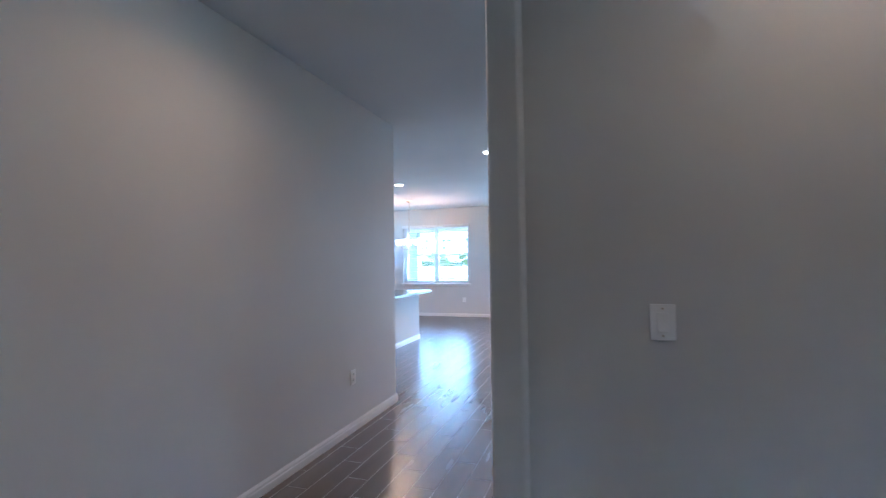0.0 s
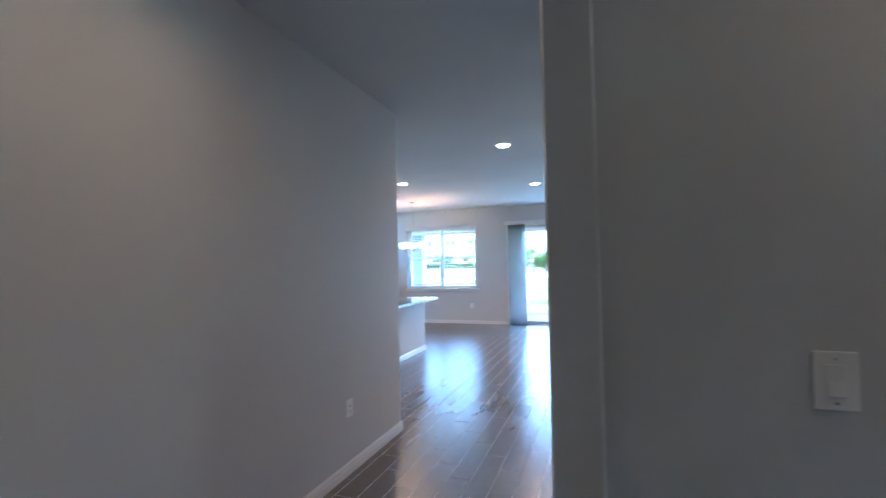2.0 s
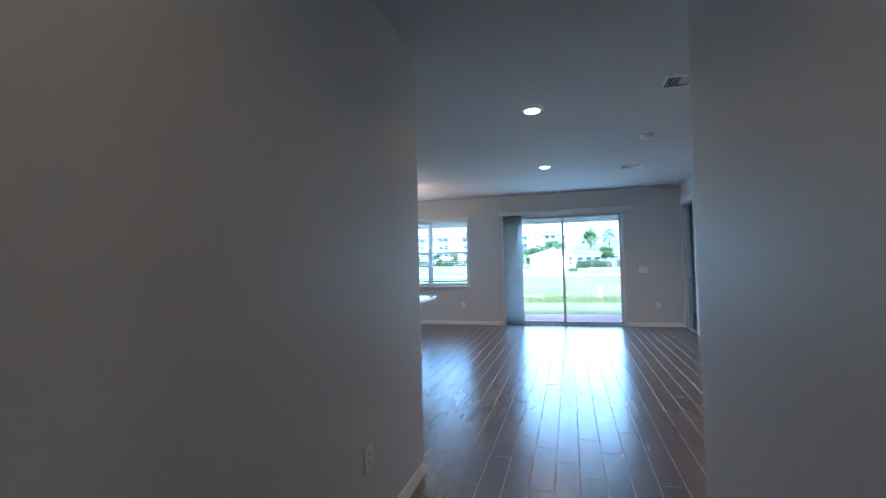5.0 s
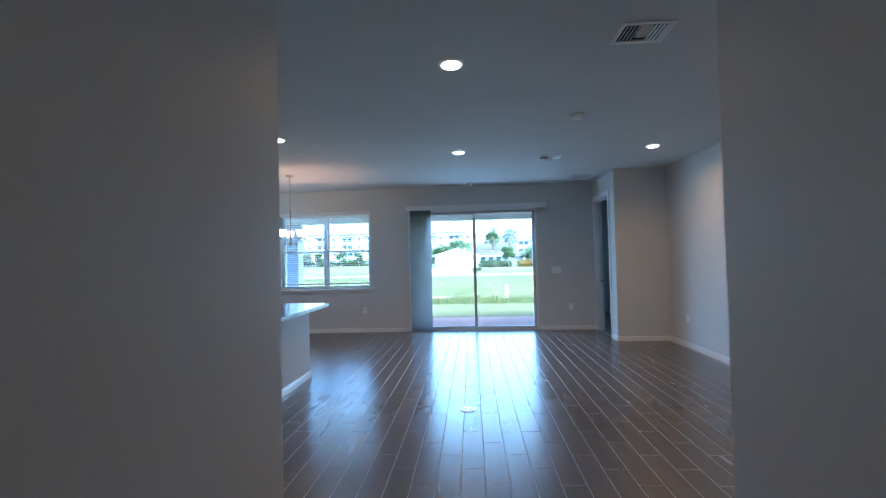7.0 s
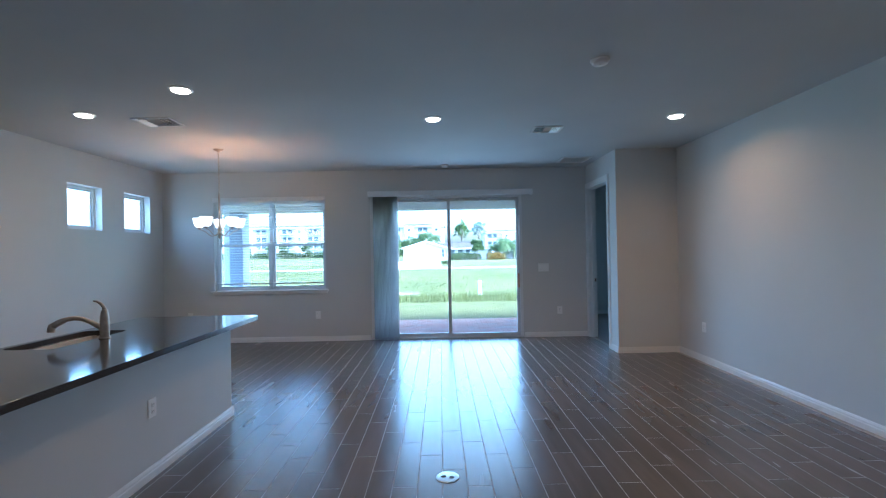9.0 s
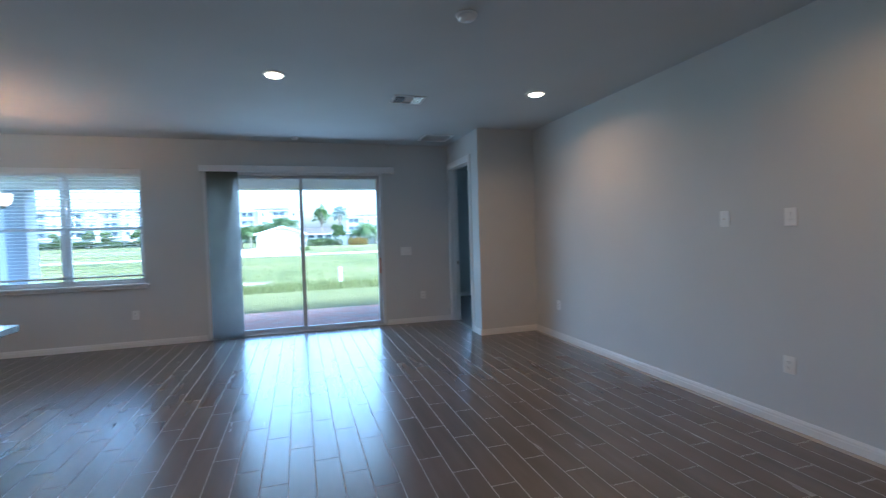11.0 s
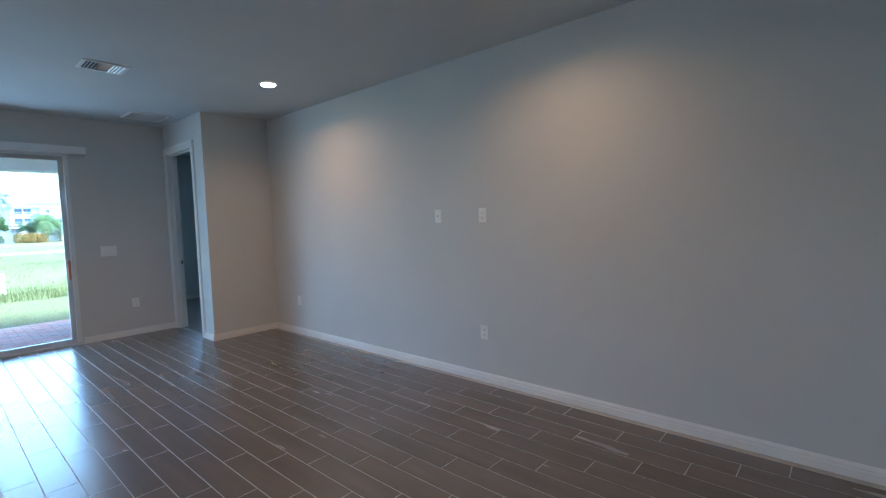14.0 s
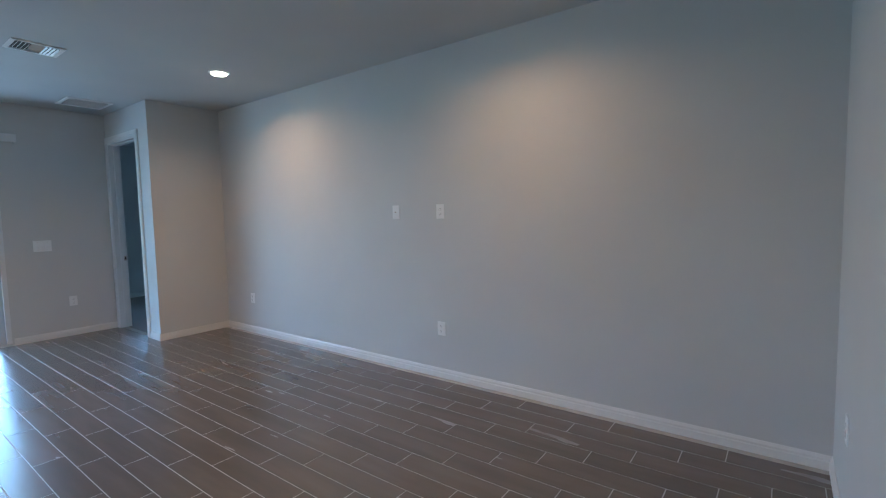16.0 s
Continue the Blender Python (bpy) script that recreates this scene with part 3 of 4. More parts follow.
def keypad():
    ob = thing("wall_thermostat", "small white thermostat with a screen, on the hallway wall", "thermostat", (XE, 0.566, 1.537), 270)
    # built facing -y; its back is on the wall at y = 0
    part("backplate", slab(-0.045, 0.045, -0.010, -0.0005, -0.060, 0.060, 0.004, 2), PLASTIC, ob)
    bm = prism([(-0.009, -0.058), (-0.016, -0.050), (-0.026, -0.046), (-0.042, -0.044), (-0.043, 0.038), (-0.040, 0.043), (-0.020, 0.047), (-0.009, 0.055)], -0.036, 0.036)
    for v in bm.verts:
        v.co = (v.co.z, v.co.x, v.co.y)
    bmesh.ops.bevel(bm, geom=bm.edges[:], offset=0.003, segments=2, affect="EDGES", profile=0.5)
    part("housing", bm, PLASTIC, ob)
    part("screen", slab(-0.026, 0.026, -0.0438, -0.040, -0.020, 0.030, 0.001), SCREEN, ob, "glossy grey screen")
    part("top_lip", slab(-0.035, 0.035, -0.050, -0.041, 0.033, 0.043, 0.003, 2), PLASTIC, ob)
    part("bottom_lip", slab(-0.035, 0.035, -0.050, -0.041, -0.046, -0.040, 0.002, 2), PLASTIC, ob)
    part("button", slab(-0.026, -0.008, -0.0440, -0.040, -0.038, -0.029, 0.001), PLASTIC, ob)
    part("button", slab(0.008, 0.026, -0.0440, -0.040, -0.038, -0.029, 0.001), PLASTIC, ob)


keypad()

# ---------------------------------------------------------------- ceiling fittings


def register(x, y, w=0.335, d=0.28):
    """Three-way supply register: two sets of cross slats either side of a middle set."""
    ob = thing("ceiling_vent", "white louvred air supply vent in the ceiling", "vent", (x, y, H), group="ceiling vents")
    bm = bmesh.new()
    e = 0.028
    for a in ((-w / 2, w / 2, -d / 2, -d / 2 + e), (-w / 2, w / 2, d / 2 - e, d / 2), (-w / 2, -w / 2 + e, -d / 2 + e, d / 2 - e), (w / 2 - e, w / 2, -d / 2 + e, d / 2 - e)):
        box(bm, *a, -0.009, -0.0005)
    part("frame", bm, PLASTIC, ob)
    # Flush near-black sheet: paints the shade of the open duct behind the slats.
    part("backing", slab(-w / 2 + e, w / 2 - e, -d / 2 + e, d / 2 - e, -0.002, -0.0006), DARK, ob)
    iw, idp = w - 2 * e, d - 2 * e
    for side in (-1, 1):
        me = mesh_of("slat", slab(-0.0065, 0.0065, -idp / 2, idp / 2, -0.0008, 0.0008), PLASTIC)
        for k in range(4):
            s = new("slat", me)
            s.parent = ob
            s.matrix_basis = pose(side * (iw / 2 - 0.016 - k * 0.024), 0, -0.011, 0, side * 42, 0)
    me = mesh_of("slat", slab(-iw / 2 + 0.10, iw / 2 - 0.10, -0.016, 0.016, -0.0008, 0.0008), PLASTIC)
    for k in range(5):
        s = new("slat", me)
        s.parent = ob
        s.matrix_basis = pose(0, -idp / 2 + 0.03 + k * (idp - 0.06) / 4, -0.011, 42 if k > 2 else -42, 0, 0)


register(0.93, 7.56)
register(0.91, 3.93)
register(-3.175, 7.01, 0.38, 0.30)


def return_grille(x, y, w, d):
    ob = thing("return_grille", "flat white louvred return air grille in the ceiling", "vent", (x, y, H))
    bm = bmesh.new()
    e = 0.03
    for a in ((-w / 2, w / 2, -d / 2, -d / 2 + e), (-w / 2, w / 2, d / 2 - e, d / 2), (-w / 2, -w / 2 + e, -d / 2 + e, d / 2 - e), (w / 2 - e, w / 2, -d / 2 + e, d / 2 - e)):
        box(bm, *a, -0.010, -0.0005)
    part("frame", bm, PLASTIC, ob)
    part("backing", slab(-w / 2 + e, w / 2 - e, -d / 2 + e, d / 2 - e, -0.002, -0.0006), PLASTIC, ob)
    me = mesh_of("slat", slab(-w / 2 + e, w / 2 - e, -0.009, 0.009, -0.0006, 0.0006), PLASTIC)
    n = 22
    for k in range(n):
        s = new("slat", me)
        s.parent = ob
        s.matrix_basis = pose(0, -d / 2 + e + 0.01 + k * (d - 2 * e - 0.02) / (n - 1), -0.007, 28, 0, 0)


return_grille(1.765, 9.38, 0.44, 0.44)


def detector(x, y, r, label):
    ob = thing("smoke_detector", label, "smoke detector", (x, y, H))
    part("base", lathe([(0, -0.0005), (r, -0.0005), (r, -0.010), (r * 0.94, -0.013), (0, -0.013)], 36), PLASTIC, ob)
    part("cap", lathe([(r * 0.86, -0.013), (r * 0.82, -0.028), (r * 0.66, -0.036), (0, -0.038)], 36), PLASTIC, ob)
    part("grille_ring", lathe([(r * 0.88, -0.0135), (r * 0.89, -0.017), (r * 0.855, -0.0185)], 36), VINYL, ob)
    part("test_button", lathe([(0, -0.041), (r * 0.16, -0.041), (r * 0.18, -0.036)], 16), PLASTIC, ob)


detector(0.88, 5.64, 0.070, "round white smoke detector on the ceiling")
detector(-0.222, 9.65, 0.055, "small round white detector on the ceiling by the sliding door")


def chandelier(x, y):
    ob = thing("chandelier", "brushed nickel chandelier with five lit frosted glass shades", "chandelier", (x, y, 0))
    part("canopy", lathe([(0, H - 0.0005), (0.062, H - 0.0005), (0.064, H - 0.006), (0.050, H - 0.018), (0.018, H - 0.026), (0.010, H - 0.040), (0, H - 0.040)], 32), NICKEL, ob)
    top, bottom = H - 0.04, 2.27
    n = 20
    bm0 = bmesh.new()
    for k in range(16):
        a = 2 * math.pi * k / 16
        for j in range(6):
            b = 2 * math.pi * j / 6
            rad = 1 + 0.0022 / 0.008 * math.cos(b) * 0.9
            bm0.verts.new((0.0075 * rad * math.cos(a), 0.0022 * math.sin(b), 0.0155 * rad * math.sin(a)))
    bm0.verts.ensure_lookup_table()
    for k in range(16):
        for j in range(6):
            q = [k * 6 + j, k * 6 + (j + 1) % 6, ((k + 1) % 16) * 6 + (j + 1) % 6, ((k + 1) % 16) * 6 + j]
            bm0.faces.new([bm0.verts[i] for i in q])
    me = mesh_of("chain_link", bm0, NICKEL)
    for k in range(n):
        link = new("chain_link", me)
        link.parent = ob
        link.matrix_basis = pose(0, 0, top - 0.012 - k * (top - bottom - 0.02) / (n - 1), 0, 0, 90 * (k % 2) + 20)
    part("power_cord", tube([(0.004 * math.sin(i), 0.004 * math.cos(i * 1.3), bottom + (top - bottom) * i / 12) for i in range(13)], [0.0016] * 13, 6), NICKEL, ob)
    part("loop", lathe([(0, 2.275), (0.010, 2.27), (0.012, 2.26), (0.007, 2.25), (0.013, 2.24), (0.0135, 2.232)], 20), NICKEL, ob)
    part("stem", lathe([(0.0125, 2.232), (0.0125, 2.19), (0.0145, 2.18), (0.0125, 2.17), (0.0125, 1.87)], 16), NICKEL, ob)
    part("hub", lathe([(0.0105, 1.90), (0.018, 1.875), (0.015, 1.855), (0.027, 1.83), (0.031, 1.80), (0.021, 1.77), (0.029, 1.755), (0.029, 1.735), (0.016, 1.715), (0.019, 1.70), (0.010, 1.685), (0, 1.675)], 24), NICKEL, ob)
    away = math.atan2(5.65, -2.97)
    for k in range(5):
        a = away - radians(3 + 72 * k)
        c, s = math.cos(a), math.sin(a)
        path, rad = [], []
        for i in range(15):
            t = i / 14
            r = 0.02 + 0.23 * t
            z = 1.745 - 0.035 * math.sin(math.pi * min(t * 1.5, 1)) + 0.085 * max(0, t - 0.25) ** 1.3
            path.append((c * r, s * r, z))
            rad.append(0.0065)
        arm = part("arm", tube(path, rad, 8), NICKEL, ob)
        px, py, pz = c * 0.25, s * 0.25, path[-1][2]
        part("cup", lathe([(0, -0.004), (0.010, -0.004), (0.013, 0.004), (0.028, 0.012), (0.030, 0.022), (0.022, 0.026), (0, 0.026)], 24, (px, py, pz)), NICKEL, arm)
        part("shade", lathe([(0.024, 0.020), (0.042, 0.028), (0.060, 0.055), (0.070, 0.095), (0.075, 0.142), (0.071, 0.142), (0.066, 0.095), (0.056, 0.058), (0.039, 0.034), (0.020, 0.028)], 32, (px, py, pz)), SHADE_GLOW, arm, "frosted white glass bowl, glowing")
        bulb = new("chandelier_bulb_source", bpy.data.lights.new("chandelier_bulb_source", "POINT"))
        bulb.data.energy, bulb.data.color, bulb.data.shadow_soft_size = BULB_WATTS, WARM, 0.03
        bulb.location = (x + px, y + py, pz + 0.13)


chandelier(-3.18, 8.29)

# ---------------------------------------------------------------- kitchen island


def rounded(x0, x1, y0, y1, r, k=8):
    pts = []
    for cx, cy, a0 in ((x1 - r, y0 + r, -90), (x1 - r, y1 - r, 0), (x0 + r, y1 - r, 90), (x0 + r, y0 + r, 180)):
        pts += [(cx + r * math.cos(radians(a0 + 90 * i / k)), cy + r * math.sin(radians(a0 + 90 * i / k))) for i in range(k + 1)]
    return pts


def plate_with_hole(outer, inner, z0, z1):
    bm = bmesh.new()
    loops = []
    for z in (z0, z1):
        edges = []
        for pts in (outer, inner):
            vs = [bm.verts.new((x, y, z)) for x, y in pts]
            loops.append(vs)
            edges += [bm.edges.new((vs[i], vs[(i + 1) % len(vs)])) for i in range(len(vs))]
        bmesh.ops.triangle_fill(bm, use_beauty=True, edges=edges)
    for a, b in ((loops[0], loops[2]), (loops[1], loops[3])):
        for i in range(len(a)):
            j = (i + 1) % len(a)
            bm.faces.new((a[i], a[j], b[j], b[i]))
    bmesh.ops.recalc_face_normals(bm, faces=bm.faces)
    return bm


def island():
    fx, ye = -2.245, 6.51
    ob = thing("kitchen_island", "kitchen island with a greige painted bar-side panel and white baseboard", "kitchen island")
    part("bar_panel", slab(fx - 0.12, fx, 3.95, ye, 0, 0.865, 0.004), PAINT, ob, "greige painted half wall")
    body = bmesh.new()
    box(body, fx - 0.75, fx - 0.73, 3.97, ye - 0.02, 0.1, 0.865)
    box(body, fx - 0.73, fx - 0.12, ye - 0.04, ye - 0.02, 0.1, 0.865)
    box(body, fx - 0.73, fx - 0.12, 3.97, 3.99, 0.1, 0.865)
    box(body, fx - 0.69, fx - 0.12, 3.99, ye - 0.04, 0.0, 0.1)
    part("cabinet_body", body, TRIM, ob, "white base cabinet carcass")
    for i in range(4):
        a = 3.985 + i * 0.625
        door = part("cabinet_door", slab(fx - 0.770, fx - 0.751, a + 0.004, a + 0.615, 0.115, 0.855, 0.003), TRIM, ob)
        part("handle", tube([(fx - 0.795, a + 0.56, 0.66), (fx - 0.795, a + 0.56, 0.80)], [0.005, 0.005], 8), NICKEL, door)
    for run in ((fx, 3.95, fx, ye + 0.014, -1), (fx + 0.014, ye, fx - 0.12, ye, -1)):
        b = baseboard(*run)
        b.name, b.parent = "base_trim", ob
        for key in ("label", "category", "kind"):
            if key in b:
                del b[key]
    bm = plate_with_hole(rounded(-3.07, -1.985, 3.90, 6.535, 0.06), rounded(-3.02, -2.69, 5.10, 5.80, 0.06), 0.868, 0.905)
    top = tagged(new("island_worktop", mesh_of("island_worktop", bm, COUNTER)), "polished dark quartz worktop on the kitchen island", "worktop")
    top.modifiers.new("edge", "BEVEL").width = 0.006
    top.modifiers["edge"].segments, top.modifiers["edge"].limit_method = 3, "ANGLE"
    basin = thing("kitchen_sink", "stainless steel undermount sink in the dark worktop", "sink")
    bowl = bmesh.new()
    x0, x1, y0, y1 = -3.025, -2.685, 5.095, 5.805
    box(bowl, x0, x1, y0, y1, 0.690, 0.694)
    box(bowl, x0 - 0.004, x0, y0, y1, 0.690, 0.866)
    box(bowl, x1, x1 + 0.004, y0, y1, 0.690, 0.866)
    box(bowl, x0, x1, y0 - 0.004, y0, 0.690, 0.866)
    box(bowl, x0, x1, y1, y1 + 0.004, 0.690, 0.866)
    part("bowl", bowl, STEEL, basin)
    part("drain", lathe([(0, 0.0005), (0.030, 0.0005), (0.045, 0.003), (0.047, 0.0005)], 24, (-2.86, 5.45, 0.694)), NICKEL, basin)


island()
outlet((-2.245, 5.347, 0.457), 90)


def faucet(x, y):
    ob = thing("kitchen_faucet", "brushed nickel single-lever kitchen faucet behind the sink", "faucet", (x, y, 0.905))
    ob.scale = (1.2, 1.2, 1.25)
    part("base_flange", lathe([(0, 0), (0.030, 0), (0.030, 0.005), (0.025, 0.010), (0, 0.010)], 24), NICKEL, ob)
    part("body", lathe([(0.023, 0.010), (0.025, 0.060), (0.0225, 0.110), (0.017, 0.145), (0.012, 0.160), (0, 0.163)], 24), NICKEL, ob)
    d = Vector((-0.83, -0.56, 0)).normalized()
    pts, rad = [], []
    for i in range(15):
        t = i / 14
        r = 0.015 + 0.215 * t
        z = 0.030 + 0.085 * math.sin(math.pi * min(1, 0.10 + t * 0.72)) + 0.012 * t
        pts.append(d * r + Vector((0, 0, z)))
        rad.append(0.0145 - 0.003 * math.sin(math.pi * t) + (0.003 if t > 0.75 else 0))
    part("spout", tube(pts, rad, 14), NICKEL, ob)
    part("spray_head", tube([pts[-1] + Vector((0, 0, 0.010)), pts[-1] + d * 0.004 + Vector((0, 0, -0.012)), pts[-1] + d * 0.006 + Vector((0, 0, -0.030))], [0.015, 0.019, 0.018], 14), NICKEL, ob)
    part("lever", tube([Vector((0, 0, 0.155)), d * 0.004 + Vector((0, 0, 0.172)), d * 0.016 + Vector((0, 0, 0.191)), d * 0.036 + Vector((0, 0, 0.205)), d * 0.052 + Vector((0, 0, 0.208))],
                       [0.012, 0.010, 0.008, 0.0055, 0.003], 12), NICKEL, ob)


faucet(-2.625, 5.455)


def floor_box(x, y):
    ob = thing("floor_outlet_box", "round pale metal floor outlet cover set in the tiles", "floor outlet", (x, y, 0.0))
    part("cover", lathe([(0, 0.004), (0.066, 0.004), (0.072, 0.0035), (0.078, 0.001), (0.078, 0.0002)], 40), STEEL, ob)
    for dx, dy in ((-0.026, 0.008), (0.026, -0.008)):
        part("screw_cap", lathe([(0.017, 0.0045), (0.014, 0.0052), (0, 0.0052)], 20, (dx, dy, 0)), DARK, ob)


floor_box(-0.294, 5.257)

# ---------------------------------------------------------------- outdoors: lanai, ground, far buildings and plants
G = -0.10  # ground level outside
setting("lanai_ceiling", slab(-5.6, 2.145, 10.2, 12.9, 2.74, 2.90), STUCCO, "pale covered patio ceiling", "ceiling")
setting("lanai_beam", slab(-5.6, 2.145, 12.36, 12.66, 2.385, 2.74, 0.01), STUCCO, "pale stucco beam along the covered patio", "beam")


def pier(x0, x1, x2):
    ob = thing("patio_column", "stucco column, its shaft coloured as shaded, with a pale pilaster under the patio beam", "column")
    part("shaft", slab(x1, x2, 12.32, 12.70, G, 2.385, 0.012), SHADESTUCCO, ob, "stucco shaft with shade put into its blue-grey colour")
    part("pilaster", slab(x0, x1, 12.50, 12.88, G, 2.385, 0.012), STUCCO, ob)
    part("plinth", slab(x1 - 0.02, x2 + 0.02, 12.30, 12.72, G, G + 0.14, 0.01), STUCCO, ob)


pier(-5.10, -4.90, -4.61)

setting("ground", slab(-900, 900, -60, 1800, -0.6, G), FIELD, "wide field of green and straw-coloured grass", "ground")
setting("lawn_near", slab(-40, 40, 12.76, 16.3, G - 0.05, G + 0.012), LAWN, "mown strip of green lawn beside the patio", "lawn")
setting("soil_edge", slab(-14, 10, 12.66, 12.76, G - 0.05, G + 0.016), SOIL, "strip of bare brown soil along the pavers", "soil")
setting("road", slab(-300, 300, 44.2, 46.6, G - 0.05, G + 0.03), CONCRETE, "pale concrete road across the field", "road")
setting("lawn_far", slab(-300, 300, 62, 110, G - 0.05, G + 0.02), LAWN, "green lawn in front of the far house", "lawn")
setting("driveway", prism([(-12.5, 46.6), (-0.2, 46.6), (-0.5, 80.4), (-6.1, 80.4)], G - 0.05, G + 0.04), CONCRETE, "pale concrete driveway up to the garage", "driveway")
setting("sand_path", slab(-9, -1.2, 18.9, 19.9, G - 0.05, G + 0.010), SAND, "patch of pale bare sand in the field", "ground")


def blades(n, x0, x1, y0, y1, h0, h1, w, seed):
    rng = random.Random(seed)
    vs, fs = [], []
    for _ in range(n):
        x, y, a, h = rng.uniform(x0, x1), rng.uniform(y0, y1), rng.uniform(0, 6.28), rng.uniform(h0, h1)
        lx, ly = rng.uniform(-0.5, 0.5) * h, rng.uniform(-0.5, 0.5) * h
        c, s = math.cos(a) * w, math.sin(a) * w
        i = len(vs)
        vs += [(x - c, y - s, G), (x + c, y + s, G), (x + lx * 0.4 + c * 0.6, y + ly * 0.4 + s * 0.6, G + h * 0.6), (x + lx * 0.4 - c * 0.6, y + ly * 0.4 - s * 0.6, G + h * 0.6), (x + lx, y + ly, G + h)]
        fs += [(i, i + 1, i + 2, i + 3), (i + 3, i + 2, i + 4)]
    return vs, fs


def grass(name, mat, label, *args):
    vs, fs = blades(*args)
    me = bpy.data.meshes.new(name)
    me.from_pydata(vs, [], fs)
    me.materials.append(mat)
    tagged(new(name, me), label, "grass", "", "stuff")


grass("tall_grass", BLADE, "tall rough uncut grass at the field edge", 12000, -9, 9, 16.2, 18.4, 0.06, 0.26, 0.006, 3)
grass("mown_grass", LAWN, "short mown grass blades of the lawn", 16000, -7.5, 4.5, 12.7, 16.3, 0.014, 0.034, 0.004, 4)
grass("field_grass", BLADE, "loose tufts of field grass", 6000, -20, 14, 18.2, 32, 0.03, 0.11, 0.010, 5)


def utility_post(x, y):
    ob = thing("utility_post", "short white utility marker post standing in the rough grass", "post", (x, y, G))
    part("post", lathe([(0, 0), (0.075, 0), (0.070, 0.03), (0.058, 0.05), (0.056, 0.42), (0.061, 0.43), (0.061, 0.48), (0.045, 0.505), (0, 0.51)], 20), PLASTIC, ob)
    part("band", lathe([(0.0555, 0.32), (0.0605, 0.33), (0.0605, 0.36), (0.0555, 0.37)], 20), VINYL, ob)


utility_post(1.05, 18.5)


def leaf_cluster(bm, rng, c, rad, n, size, flat=1.0):
    for _ in range(n):
        d = Vector((rng.gauss(0, 1), rng.gauss(0, 1), rng.gauss(0, 1) * flat)).normalized() * rad * rng.uniform(0.35, 1.05) ** 0.6
        p = Vector(c) + d
        q = Euler((rng.uniform(0, 6.28), rng.uniform(0, 6.28), rng.uniform(0, 6.28))).to_quaternion()
        s = size * rng.uniform(0.5, 1.3)
        vs = [bm.verts.new(p + q @ Vector(v)) for v in ((-s, 0, 0), (0, -s * 0.45, s * 0.1), (s, 0, 0), (0, s * 0.45, s * 0.1))]
        bm.faces.new(vs)


def bush(name, label, cat, x, y, w, d, h, mat, n, size, seed):
    size, n = size * 0.65, int(n * 2.2)
    rng = random.Random(seed)
    ob = thing(name, label, cat, (x, y, G))
    bm = bmesh.new()
    k = max(3, int(w / h * 2))
    for i in range(k):
        cx = -w / 2 + w * (i + 0.5) / k + rng.uniform(-0.1, 0.1) * h
        leaf_cluster(bm, rng, (cx, rng.uniform(-d, d) * 0.2, h * rng.uniform(0.42, 0.58)), h * 0.55, n // k, size)
    part("foliage", bm, mat, ob)
    part("stems", tube([(0, 0, 0), (0.05 * w, 0, h * 0.4), (0.08 * w, 0, h * 0.7)], [h * 0.04, h * 0.03, h * 0.015], 6), BARK, ob)


def tree(label, x, y, h, trunk, crown, mat, seed, size=0.22, n=1400, low=0.55):
    size, n = size * 0.7, int(n * 1.3)
    rng = random.Random(seed)
    ob = thing("tree", label, "tree", (x, y, G))
    part("trunk", tube([(0, 0, 0), (trunk * 0.3, 0, h * 0.25), (0, trunk * 0.4, h * 0.5), (trunk * 0.3, 0, h * 0.72)], [trunk, trunk * 0.8, trunk * 0.6, trunk * 0.3], 8), BARK, ob)
    bm = bmesh.new()
    for i in range(9):
        a = 2.4 * i
        r = crown * rng.uniform(0.25, 0.75)
        c = (r * math.cos(a), r * math.sin(a), h * rng.uniform(low, 0.90))
        part("limb", tube([(0, 0, h * rng.uniform(0.35, 0.55)), (c[0] * 0.5, c[1] * 0.5, c[2] * 0.9), c], [trunk * 0.35, trunk * 0.22, trunk * 0.08], 6), BARK, ob)
        leaf_cluster(bm, rng, c, crown * rng.uniform(0.32, 0.5), n // 9, size, 0.8)
    part("crown", bm, mat, ob)


def palm(label, x, y, h, spread, mat, seed, fronds=26, droop=1.0, trunk=0.16, lift=1.0):
    """A palm: ringed trunk and a head of arching fronds, each a rib with two rows of leaflets."""
    rng = random.Random(seed)
    ob = thing("palm_tree", label, "palm tree", (x, y, G))
    n = 14
    part("trunk", tube([(0.12 * math.sin(i * 0.3), 0, h * i / n) for i in range(n + 1)], [trunk * (1.15 - 0.35 * i / n + (0.05 if i % 2 else 0)) for i in range(n + 1)], 10), BARK, ob)
    bm = bmesh.new()
    top = Vector((0.12 * math.sin(n * 0.3), 0, h))
    for f in range(fronds):
        a = 2.399 * f + rng.uniform(-0.2, 0.2)
        rise = rng.uniform(-0.35, lift)
        out = Vector((math.cos(a), math.sin(a), 0))
        side = Vector((-out.y, out.x, 0))
        length = spread * rng.uniform(0.8, 1.1)
        pts = []
        for i in range(9):
            t = i / 8
            pts.append(top + out * length * t * (0.9 - 0.25 * t) + Vector((0, 0, length * (0.75 * rise * t - droop * 0.75 * t * t))))
        for i in range(8):
            p, q = pts[i], pts[i + 1]
            wv = length * (0.30 * math.sin(math.pi * (0.12 + 0.82 * i / 8)))
            for sgn in (-1, 1):
                for m in (0.0, 0.5):
                    b = p.lerp(q, m)
                    e = p.lerp(q, m + 0.28)
                    tip = b.lerp(e, 0.5) + side * sgn * wv + (q - p) * 0.7 + Vector((0, 0, -0.45 * wv))
                    bm.faces.new([bm.verts.new(v) for v in (b, e, tip)])
    part("crown", bm, mat, ob)


